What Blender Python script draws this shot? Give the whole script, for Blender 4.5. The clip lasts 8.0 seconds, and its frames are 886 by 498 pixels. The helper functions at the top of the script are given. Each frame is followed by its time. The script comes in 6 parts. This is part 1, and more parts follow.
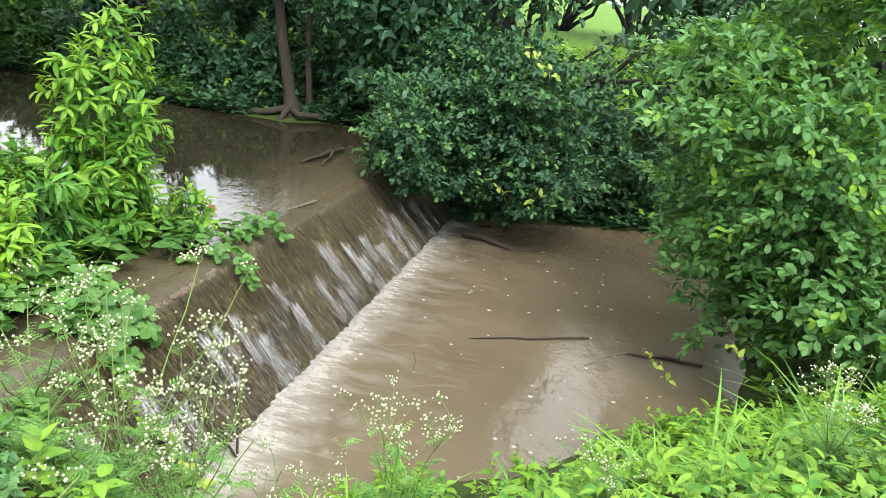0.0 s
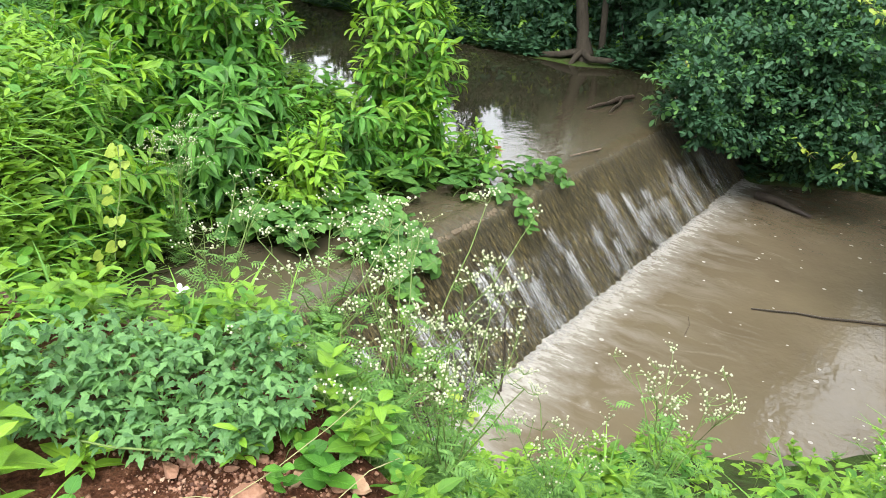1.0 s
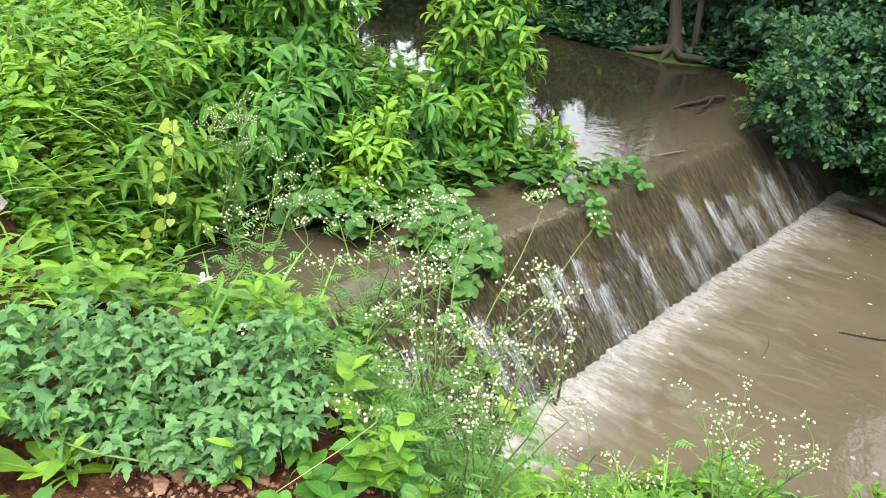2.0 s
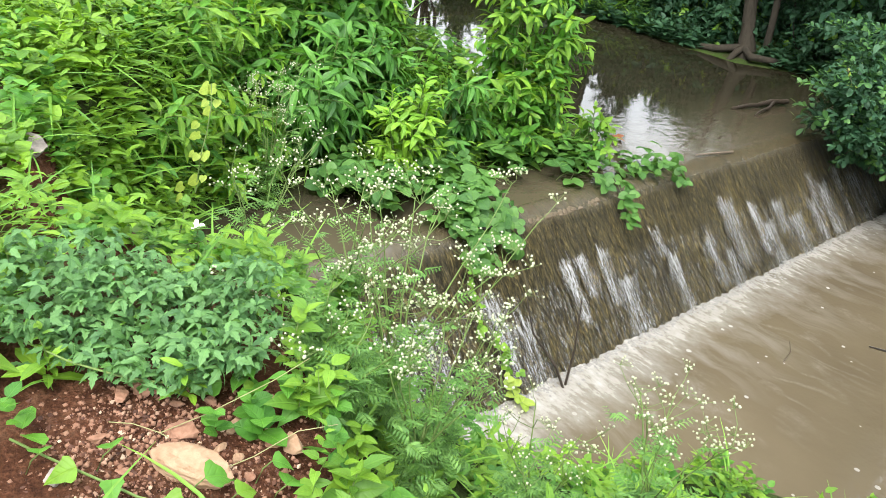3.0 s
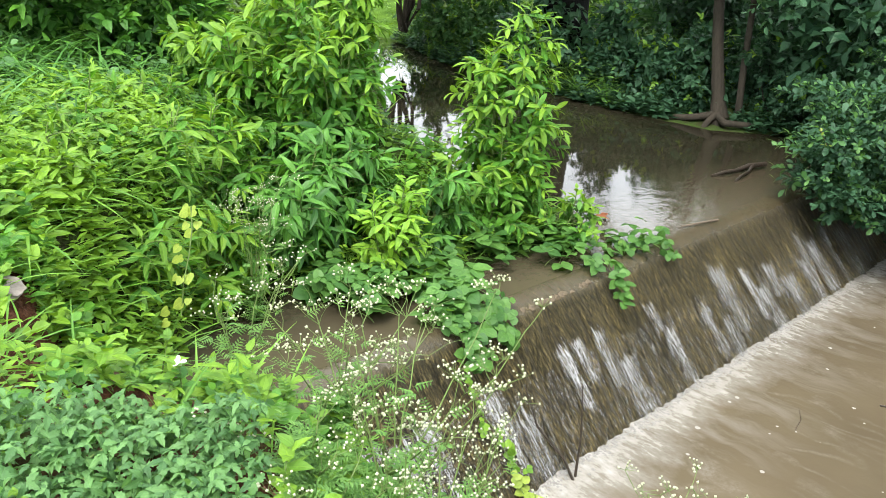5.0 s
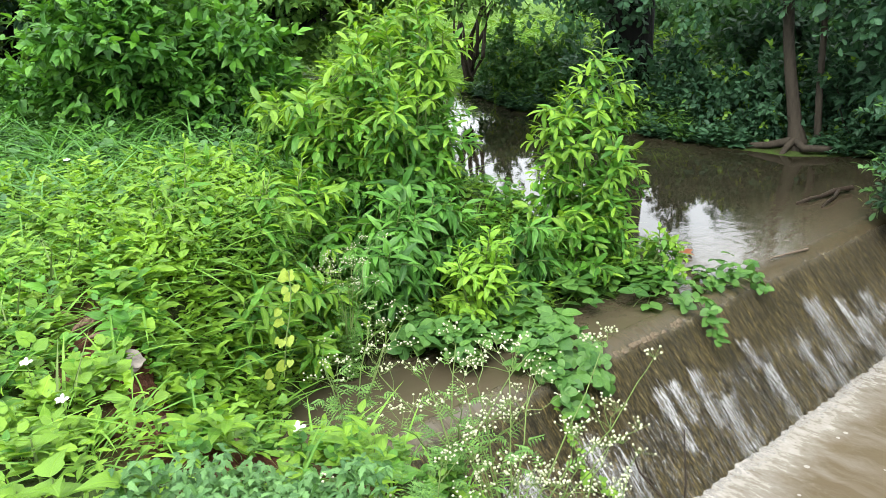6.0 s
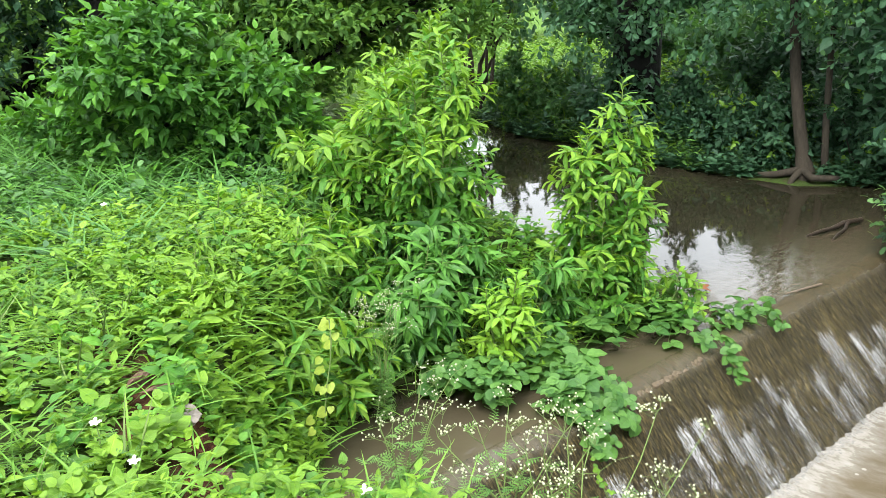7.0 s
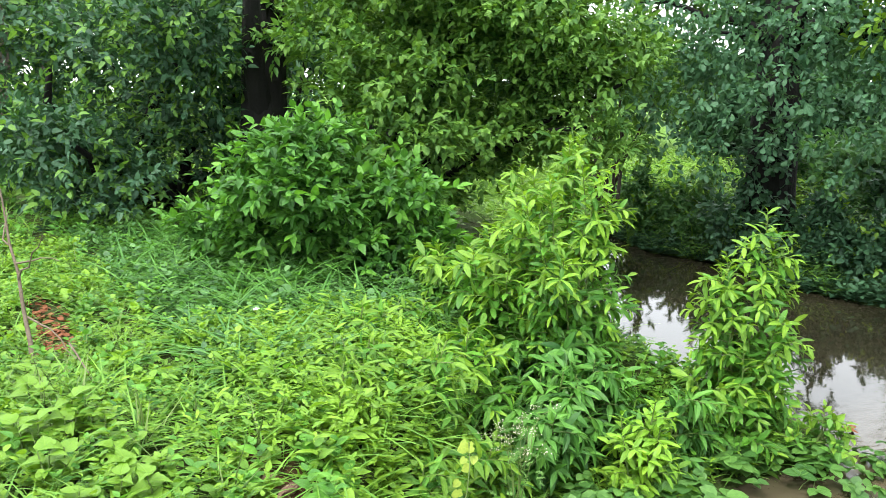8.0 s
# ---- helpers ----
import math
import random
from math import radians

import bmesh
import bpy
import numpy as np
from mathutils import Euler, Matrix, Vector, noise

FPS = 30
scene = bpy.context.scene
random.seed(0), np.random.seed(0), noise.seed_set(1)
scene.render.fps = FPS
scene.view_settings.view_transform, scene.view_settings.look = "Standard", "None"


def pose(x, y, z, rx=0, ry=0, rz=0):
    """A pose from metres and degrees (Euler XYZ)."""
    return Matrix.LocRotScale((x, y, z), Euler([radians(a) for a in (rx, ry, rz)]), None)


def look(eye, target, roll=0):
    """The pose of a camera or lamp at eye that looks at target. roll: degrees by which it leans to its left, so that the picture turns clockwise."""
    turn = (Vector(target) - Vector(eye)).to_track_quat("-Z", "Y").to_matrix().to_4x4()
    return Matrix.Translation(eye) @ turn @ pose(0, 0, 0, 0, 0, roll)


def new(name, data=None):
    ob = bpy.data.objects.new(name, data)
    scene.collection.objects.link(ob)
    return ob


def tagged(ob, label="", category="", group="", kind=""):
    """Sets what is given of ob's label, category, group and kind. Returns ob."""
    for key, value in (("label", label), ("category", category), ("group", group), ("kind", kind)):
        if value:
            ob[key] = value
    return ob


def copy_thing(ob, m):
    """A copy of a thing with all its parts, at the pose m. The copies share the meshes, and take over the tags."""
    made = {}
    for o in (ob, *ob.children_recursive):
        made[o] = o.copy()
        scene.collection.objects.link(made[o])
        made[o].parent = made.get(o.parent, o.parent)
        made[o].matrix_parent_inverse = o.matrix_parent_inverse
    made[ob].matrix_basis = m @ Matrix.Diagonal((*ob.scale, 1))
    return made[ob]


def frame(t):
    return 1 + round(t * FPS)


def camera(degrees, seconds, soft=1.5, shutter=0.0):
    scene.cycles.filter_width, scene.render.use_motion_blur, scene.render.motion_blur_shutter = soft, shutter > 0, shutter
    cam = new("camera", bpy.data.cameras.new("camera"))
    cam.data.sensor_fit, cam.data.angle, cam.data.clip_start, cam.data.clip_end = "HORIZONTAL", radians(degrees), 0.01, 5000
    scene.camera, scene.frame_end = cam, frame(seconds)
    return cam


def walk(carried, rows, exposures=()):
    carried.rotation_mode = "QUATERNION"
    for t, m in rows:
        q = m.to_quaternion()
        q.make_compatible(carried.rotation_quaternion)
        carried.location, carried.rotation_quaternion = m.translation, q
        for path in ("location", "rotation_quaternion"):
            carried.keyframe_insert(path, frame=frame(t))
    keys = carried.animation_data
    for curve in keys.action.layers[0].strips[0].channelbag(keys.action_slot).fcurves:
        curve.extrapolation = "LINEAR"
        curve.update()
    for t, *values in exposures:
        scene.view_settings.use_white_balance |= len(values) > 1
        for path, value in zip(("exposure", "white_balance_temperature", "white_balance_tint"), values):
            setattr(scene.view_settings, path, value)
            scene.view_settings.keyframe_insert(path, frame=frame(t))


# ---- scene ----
cam = camera(57.23, 8.0, soft=0.75)
PATH = [
    (0, (1.858, 2.004, 3.128), (1.469, 3.863, 2.502), 7.92),
    (0.5, (1.829, 2.011, 3.119), (1.059, 3.695, 2.364), 7.13),
    (1, (1.792, 2.065, 3.104), (0.839, 3.618, 2.279), 6.45),
    (1.5, (1.742, 2.202, 3.063), (0.726, 3.705, 2.220), 7.12),
    (2, (1.731, 2.286, 3.047), (0.638, 3.720, 2.181), 7.69),
    (2.2, (1.759, 2.307, 3.051), (0.619, 3.697, 2.174), 7.90),
    (3.3, (2.095, 2.361, 3.119), (0.888, 3.659, 2.193), 10.32),
    (3.5, (2.115, 2.372, 3.119), (0.914, 3.683, 2.202), 10.40),
    (4, (2.107, 2.411, 3.132), (0.915, 3.757, 2.257), 8.23),
    (4.5, (2.049, 2.427, 3.151), (0.827, 3.801, 2.365), 5.70),
    (5, (1.986, 2.413, 3.168), (0.714, 3.770, 2.430), 4.83),
    (5.2, (1.953, 2.403, 3.181), (0.633, 3.726, 2.469), 4.35),
    (6.3, (1.949, 2.280, 3.261), (0.521, 3.527, 2.626), -1.22),
    (6.5, (1.936, 2.244, 3.304), (0.511, 3.495, 2.669), -1.19),
    (7, (1.886, 2.156, 3.412), (0.459, 3.417, 2.803), -0.51),
    (7.5, (1.839, 2.070, 3.484), (0.352, 3.309, 2.981), 1.31),
    (8, (1.812, 1.991, 3.554), (0.174, 3.076, 3.180), 0.76),
]
walk(cam, [(t, look(eye, target, roll)) for t, eye, target, roll in PATH],
     exposures=[(0, 1.72), (0.7, 1.69), (1.3, 1.68), (6.5, 1.68), (7.5, 1.80), (8, 1.76)])

# ---------------------------------------------------------------- world and sun (bright overcast)
world = bpy.data.worlds.new("sky")
scene.world = world
world.use_nodes = True
wn, wl = world.node_tree.nodes, world.node_tree.links
sky = wn.new("ShaderNodeTexSky")
sky.sky_type = "NISHITA"
sky.sun_disc = False
sky.sun_elevation = radians(62)
sky.sun_rotation = radians(200)
sky.dust_density = 2.0
cloud = wn.new("ShaderNodeMix")          # an even white cloud cover over the sky
cloud.data_type = "RGBA"
cloud.inputs["Factor"].default_value = 0.8
cloud.inputs["B"].default_value = (8.6, 8.9, 9.1, 1)
wl.new(sky.outputs["Color"], cloud.inputs["A"])
wl.new(cloud.outputs["Result"], wn["Background"].inputs["Color"])
wn["Background"].inputs["Strength"].default_value = 0.15
sun_data = bpy.data.lights.new("sun", "SUN")
sun_data.energy = 1.5
sun_data.angle = radians(20)
sun_data.color = (1.0, 0.97, 0.9)
sun = new("sun", sun_data)
sun.matrix_world = look((4, -5, 12), (0, 2.0, 0))
scene.view_settings.exposure = 1.68

# ---------------------------------------------------------------- mesh helpers
TAU = math.tau


def unit(a):
    return a / np.maximum(np.linalg.norm(a, axis=-1, keepdims=True), 1e-9)


def build(name, V, F, mat, smooth=True):
    """A mesh object from arrays of vertices and of faces that all have the same number of corners.
    Columns past the third are a leaf's own coordinates, across and along."""
    V = np.asarray(V, np.float32)
    F = np.asarray(F, np.int32)
    inner = np.ascontiguousarray(V[:, 3:]) if V.shape[1] > 3 else None
    V = np.ascontiguousarray(V[:, :3])
    me = bpy.data.meshes.new(name)
    k = F.shape[1]
    me.vertices.add(len(V))
    me.vertices.foreach_set("co", V.ravel())
    me.loops.add(F.size)
    me.loops.foreach_set("vertex_index", F.ravel())
    me.polygons.add(len(F))
    me.polygons.foreach_set("loop_start", np.arange(len(F), dtype=np.int32) * k)
    me.polygons.foreach_set("use_smooth", np.full(len(F), smooth))
    me.update(calc_edges=True)
    if inner is not None:
        me.attributes.new("blade", "FLOAT2", "POINT").data.foreach_set("vector", inner.ravel())
    me.validate()
    me.materials.append(mat)
    return new(name, me)


def part(name, VF, mat, parent, label="", kind="", smooth=True):
    ob = build(name, VF[0], VF[1], mat, smooth)
    ob.parent = parent
    return tagged(ob, label, kind=kind)


def thing(name, label, category, group="", at=(0, 0, 0)):
    ob = new(name)
    ob.empty_display_size = 0.1
    return tagged(ob, label, category, group)


def join(pieces):
    Vs, Fs, n = [], [], 0
    for V, F in pieces:
        if len(V) == 0:
            continue
        Vs.append(V)
        Fs.append(np.asarray(F) + n)
        n += len(V)
    return np.concatenate(Vs), np.concatenate(Fs)


def tube(points, radii, sides=6):
    """A tapered tube along points (quads), closed by a pinched tip."""
    P = np.asarray(points, float)
    R = np.asarray(radii, float)
    d = unit(np.gradient(P, axis=0))
    ref = np.where(np.abs(d[:, 2:3]) < 0.9, np.array([[0, 0, 1.0]]), np.array([[1.0, 0, 0]]))
    a = unit(np.cross(d, ref))
    b = np.cross(d, a)
    t = np.linspace(0, TAU, sides, endpoint=False)
    V = P[:, None] + R[:, None, None] * (np.cos(t)[None, :, None] * a[:, None] + np.sin(t)[None, :, None] * b[:, None])
    n = len(P)
    i, j = np.meshgrid(np.arange(n - 1), np.arange(sides), indexing="ij")
    q = np.stack([i * sides + j, i * sides + (j + 1) % sides, (i + 1) * sides + (j + 1) % sides, (i + 1) * sides + j], -1)
    return V.reshape(-1, 3), q.reshape(-1, 4)


def wander(rng, a, b, n=6, amount=0.1):
    """Points from a to b that stray to the side."""
    a, b = np.asarray(a, float), np.asarray(b, float)
    t = np.linspace(0, 1, n)[:, None]
    P = a + (b - a) * t
    off = np.cumsum(rng.normal(0, 1, (n, 3)), axis=0)
    off -= off[0] + (off[-1] - off[0]) * t
    return P + off * amount * np.linalg.norm(b - a) / n


# ---------------------------------------------------------------- leaf shapes, along +y, one unit long
def blade(ts, ws, fold=0.18, droop=0.25, curl=0.0):
    """A leaf with a folded midrib: half widths ws at the lengths ts."""
    V, rows = [], []
    for t, w in zip(ts, ws):
        z = -droop * t * t + curl * math.sin(t * 9)
        if w == 0:
            rows.append((len(V),))
            V.append((0, t, z))
        else:
            rows.append((len(V), len(V) + 1, len(V) + 2))
            V += [(-w, t, z + fold * w), (0, t, z), (w, t, z + fold * w)]
    F = []
    for p, q in zip(rows, rows[1:]):
        if len(p) == 1 and len(q) == 3:
            F += [(p[0], q[1], q[0]), (p[0], q[2], q[1])]
        elif len(p) == 3 and len(q) == 1:
            F += [(p[0], p[1], q[0]), (p[1], p[2], q[0])]
        else:
            F += [(p[0], p[1], q[1]), (p[0], q[1], q[0]), (p[1], p[2], q[2]), (p[1], q[2], q[1])]
    return np.array(V, float), np.array(F)


def fan(radii, angles, centre=0.35, cup=0.12):
    """A lobed leaf as a fan about its middle; angles in degrees from the tip."""
    V = [(0, centre, 0)]
    for r, a in zip(radii, angles):
        a = radians(a)
        V.append((math.sin(a) * r, centre + math.cos(a) * r, -cup * r * r))
    n = len(V) - 1
    return np.array(V, float), np.array([(0, 1 + (i + 1) % n, 1 + i) for i in range(n)])


LANCE = blade((0, 0.14, 0.4, 0.72, 1), (0, 0.09, 0.145, 0.10, 0), 0.35, 0.38)
OBLONG = blade((0, 0.14, 0.5, 0.82, 1), (0, 0.085, 0.17, 0.125, 0), 0.3, 0.42)
OVATE = blade((0, 0.12, 0.38, 0.72, 1), (0, 0.18, 0.29, 0.17, 0), 0.25, 0.3)
ROUND = blade((0, 0.08, 0.36, 0.76, 1), (0, 0.23, 0.43, 0.31, 0), 0.2, 0.2)
BROAD = blade((0, 0.08, 0.22, 0.42, 0.62, 0.82, 0.93, 1), (0, 0.15, 0.26, 0.31, 0.27, 0.15, 0.06, 0), 0.28, 0.45)
CORDATE = blade((0, 0.04, 0.14, 0.3, 0.5, 0.7, 0.88, 1), (0, 0.26, 0.40, 0.44, 0.38, 0.25, 0.09, 0), 0.22, 0.4)
CUT = blade((0, 0.16, 0.28, 0.36, 0.52, 0.62, 0.76, 1), (0, 0.15, 0.30, 0.18, 0.30, 0.16, 0.17, 0), 0.22, 0.5)
SMALL_OVATE = blade((0, 0.22, 0.62, 1), (0, 0.25, 0.22, 0), 0.3, 0.3)
SMALL_OBOVATE = blade((0, 0.38, 0.78, 1), (0, 0.23, 0.26, 0), 0.25, 0.25)
SLIVER = blade((0, 0.4, 1), (0, 0.16, 0), 0.3, 0.4)
FAR_LEAF = blade((0, 0.45, 1), (0, 0.29, 0), 0.3, 0.3)
OBOVATE = blade((0, 0.22, 0.56, 0.86, 1), (0, 0.16, 0.29, 0.21, 0), 0.24, 0.3)
GRASS = blade((0, 0.4, 0.75, 1), (0, 0.022, 0.013, 0), 0.5, 0.8)
WIDE = blade((0, 0.2, 0.4, 0.6, 0.8, 1), (0, 0.017, 0.021, 0.018, 0.011, 0), 0.5, 1.15)
LOBE3 = blade((0, 0.03, 0.12, 0.28, 0.42, 0.55, 0.75, 1), (0, 0.2, 0.40, 0.47, 0.33, 0.29, 0.15, 0), 0.3, 0.55)
STRAIGHT = blade((0, 0.45, 1), (0, 0.016, 0), 0.5, 0.18)
HEART = fan((0.62, 0.45, 0.42, 0.46, 0.42, 0.24, 0.42, 0.46, 0.42, 0.45), (0, 35, 75, 115, 150, 180, 210, 245, 285, 325))
BUD = (np.array([(0, 0, 0.5), (0, 0, -0.5), (0.5, 0, 0), (-0.5, 0, 0), (0, 0.5, 0), (0, -0.5, 0)], float),
       np.array([(0, 2, 4), (0, 4, 3), (0, 3, 5), (0, 5, 2), (1, 4, 2), (1, 3, 4), (1, 5, 3), (1, 2, 5)]))


def dome(rings=3, sides=8, rise=0.45):
    """A low rounded heap, one unit across."""
    V = [(0, 0, rise * 0.5)]
    for i in range(1, rings + 1):
        a = math.pi / 2 * i / rings
        V += [(0.5 * math.sin(a) * math.cos(TAU * j / sides), 0.5 * math.sin(a) * math.sin(TAU * j / sides), rise * 0.5 * math.cos(a)) for j in range(sides)]
    F = [(0, 1 + j, 1 + (j + 1) % sides) for j in range(sides)]
    for i in range(rings - 1):
        for j in range(sides):
            p, q = 1 + i * sides + j, 1 + i * sides + (j + 1) % sides
            F += [(p, p + sides, q + sides), (p, q + sides, q)]
    return np.array(V, float), np.array(F)


FROTH = dome(2, 6)


def scatter(shape, T, Y, UP, S):
    """Copies of a leaf shape: places T, directions Y, upper sides UP, lengths S."""
    V, F = shape
    T, Y, UP, S = np.asarray(T, float), np.asarray(Y, float), np.asarray(UP, float), np.asarray(S, float)
    y = unit(Y)
    x = unit(np.cross(y, UP))
    z = np.cross(x, y)
    W = T[:, None] + S[:, None, None] * (V[None, :, 0:1] * x[:, None] + V[None, :, 1:2] * y[:, None] + V[None, :, 2:3] * z[:, None])
    G = F[None] + (np.arange(len(T)) * len(V))[:, None, None]
    own = np.broadcast_to(V[None, :, :2], (len(T), len(V), 2))
    return np.concatenate([W, own], -1).reshape(-1, 5), G.reshape(-1, F.shape[1])


def rand_dir(rng, n):
    return unit(rng.normal(0, 1, (n, 3)))


# ---------------------------------------------------------------- materials
def mat_new(name):
    m = bpy.data.materials.new(name)
    m.use_nodes = True
    nt = m.node_tree
    return m, nt.nodes, nt.links, nt.nodes["Principled BSDF"]


def coords(n, l, scale=(1, 1, 1)):
    tc = n.new("ShaderNodeTexCoord")
    mp = n.new("ShaderNodeMapping")
    mp.inputs["Scale"].default_value = scale
    l.new(tc.outputs["Object"], mp.inputs["Vector"])
    return mp.outputs["Vector"]


def noise_tex(n, l, vec, scale, detail=4, rough=0.55):
    t = n.new("ShaderNodeTexNoise")
    t.inputs["Scale"].default_value = scale
    t.inputs["Detail"].default_value = detail
    t.inputs["Roughness"].default_value = rough
    l.new(vec, t.inputs["Vector"])
    return t.outputs["Fac"]


def ramp(n, l, fac, stops):
    r = n.new("ShaderNodeValToRGB")
    e = r.color_ramp.elements
    while len(e) < len(stops):
        e.new(0.5)
    for el, (p, c) in zip(e, stops):
        el.position = p
        el.color = (*c, 1) if len(c) == 3 else c
    l.new(fac, r.inputs["Fac"])
    return r.outputs["Color"]


def mixed(n, l, fac, a, b, kind="MIX"):
    m = n.new("ShaderNodeMix")
    m.data_type = "RGBA"
    m.blend_type = kind
    for sock, val in ((m.inputs["Factor"], fac), (m.inputs["A"], a), (m.inputs["B"], b)):
        if isinstance(val, (int, float)):
            sock.default_value = val
        elif isinstance(val, tuple):
            sock.default_value = (*val, 1)
        else:
            l.new(val, sock)
    return m.outputs["Result"]


def calc(n, l, op, a, b=0.5, clamp=False):
    m = n.new("ShaderNodeMath")
    m.operation = op
    m.use_clamp = clamp
    m.inputs[2].default_value = 0.5
    for sock, val in ((m.inputs[0], a), (m.inputs[1], b)):
        if isinstance(val, (int, float)):
            sock.default_value = val
        else:
            l.new(val, sock)
    return m.outputs[0]


def bump(n, l, bsdf, height, strength=0.4, distance=0.01):
    b = n.new("ShaderNodeBump")
    b.inputs["Strength"].default_value = strength
    b.inputs["Distance"].default_value = distance
    l.new(height, b.inputs["Height"])
    l.new(b.outputs["Normal"], bsdf.inputs["Normal"])


def leaf_mat(name, dark, light, odd=None, gloss=0.45, through_light=0.35):
    """Leaf: colour varies leaf by leaf and in patches; some light passes through."""
    m, n, l, p = mat_new(name)
    geo = n.new("ShaderNodeNewGeometry")
    big = noise_tex(n, l, coords(n, l), 1.7, 2)
    fine = noise_tex(n, l, coords(n, l), 45, 2)
    own = n.new("ShaderNodeAttribute")
    own.attribute_name = "blade"
    ax = n.new("ShaderNodeSeparateXYZ")
    l.new(own.outputs["Vector"], ax.inputs[0])
    across = calc(n, l, "ABSOLUTE", ax.outputs["X"])
    rib = calc(n, l, "SUBTRACT", 1.0, calc(n, l, "MULTIPLY", across, 28.0), True)
    vein = calc(n, l, "SINE", calc(n, l, "MULTIPLY", calc(n, l, "SUBTRACT", ax.outputs["Y"], calc(n, l, "MULTIPLY", across, 0.8)), 30.0))
    vein = calc(n, l, "POWER", calc(n, l, "MULTIPLY_ADD", vein, 0.5), 5.0)
    f = calc(n, l, "ADD", calc(n, l, "MULTIPLY", geo.outputs["Random Per Island"], 0.55), calc(n, l, "MULTIPLY", big, 0.45))
    stops = [(0.15, dark), (0.8, light)]
    if odd:
        stops += [(0.93, odd)]
    col = ramp(n, l, f, stops)
    col = mixed(n, l, 0.35, col, mixed(n, l, 1.0, col, ramp(n, l, fine, [(0.3, (0.55, 0.6, 0.5)), (0.7, (1.3, 1.25, 1.2))]), "MULTIPLY"))
    col = mixed(n, l, calc(n, l, "MULTIPLY", calc(n, l, "ADD", rib, calc(n, l, "MULTIPLY", vein, 0.10)), 0.30, True), col, mixed(n, l, 1.0, col, (1.8, 1.55, 1.3), "MULTIPLY"))
    l.new(col, p.inputs["Base Color"])
    p.inputs["Roughness"].default_value = gloss
    bump(n, l, p, calc(n, l, "SUBTRACT", calc(n, l, "MULTIPLY", fine, 0.6), calc(n, l, "ADD", rib, calc(n, l, "MULTIPLY", vein, 0.25))), 0.4, 0.005)
    p.inputs["Specular IOR Level"].default_value = 0.3
    tr = n.new("ShaderNodeBsdfTranslucent")
    l.new(mixed(n, l, 1.0, col, (1.25, 1.2, 0.55), "MULTIPLY"), tr.inputs["Color"])
    mx = n.new("ShaderNodeMixShader")
    mx.inputs["Fac"].default_value = through_light
    l.new(p.outputs["BSDF"], mx.inputs[1])
    l.new(tr.outputs["BSDF"], mx.inputs[2])
    l.new(mx.outputs["Shader"], n["Material Output"].inputs["Surface"])
    return m


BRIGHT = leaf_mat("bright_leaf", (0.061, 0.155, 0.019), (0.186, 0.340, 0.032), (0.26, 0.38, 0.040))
FRESH = leaf_mat("fresh_leaf", (0.072, 0.180, 0.019), (0.206, 0.375, 0.032), (0.27, 0.42, 0.040))
MIDGREEN = leaf_mat("mid_green_leaf", (0.046, 0.148, 0.026), (0.118, 0.295, 0.046))
BLUISH = leaf_mat("bluish_leaf", (0.034, 0.104, 0.036), (0.132, 0.275, 0.088))
VINE = leaf_mat("vine_leaf", (0.040, 0.118, 0.028), (0.115, 0.250, 0.052), (0.22, 0.32, 0.055))
BUSH = leaf_mat("bush_leaf", (0.038, 0.118, 0.036), (0.130, 0.275, 0.080), (0.20, 0.31, 0.055), 0.45)
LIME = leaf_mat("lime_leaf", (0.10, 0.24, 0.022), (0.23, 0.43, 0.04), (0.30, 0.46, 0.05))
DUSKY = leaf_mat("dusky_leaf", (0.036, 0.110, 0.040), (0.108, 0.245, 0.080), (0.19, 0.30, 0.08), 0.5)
# dark leaf colour with the deep shade under the trees mixed in
SHADE = leaf_mat("dark_shaded_leaf", (0.016, 0.054, 0.027), (0.050, 0.124, 0.060), None, 0.55, 0.25)
CROWN = leaf_mat("crown_leaf", (0.038, 0.115, 0.026), (0.135, 0.270, 0.046), (0.19, 0.29, 0.040), 0.55)
GRASSY = leaf_mat("grass_blade", (0.058, 0.165, 0.024), (0.160, 0.330, 0.048), (0.281, 0.342, 0.110))
CANOPY = leaf_mat("canopy_leaf", (0.029, 0.090, 0.049), (0.100, 0.225, 0.116), None, 0.5, 0.4)
DARKGRASS = leaf_mat("deep_grass_blade", (0.038, 0.130, 0.030), (0.105, 0.255, 0.058))
YELLOW = leaf_mat("yellow_leaf", (0.20, 0.30, 0.05), (0.33, 0.42, 0.075))
LUSH = leaf_mat("lush_leaf", (0.036, 0.130, 0.019), (0.118, 0.300, 0.034), (0.18, 0.36, 0.042))
DEEP = leaf_mat("deep_green_leaf", (0.024, 0.088, 0.018), (0.078, 0.215, 0.034))
FEATHERY = leaf_mat("feathery_leaf", (0.058, 0.150, 0.034), (0.150, 0.300, 0.070))


def plain_mat(name, a, b, scale, roughness=0.8, bumps=0.5, dist=0.01, stretch=(1, 1, 1)):
    m, n, l, p = mat_new(name)
    v = coords(n, l, stretch)
    f = noise_tex(n, l, v, scale, 6, 0.65)
    g = noise_tex(n, l, v, scale * 7, 4, 0.6)
    col = mixed(n, l, 0.4, ramp(n, l, f, [(0.3, a), (0.7, b)]), ramp(n, l, g, [(0.3, a), (0.7, b)]))
    l.new(col, p.inputs["Base Color"])
    p.inputs["Roughness"].default_value = roughness
    p.inputs["Specular IOR Level"].default_value = 0.25
    bump(n, l, p, g, bumps, dist)
    return m


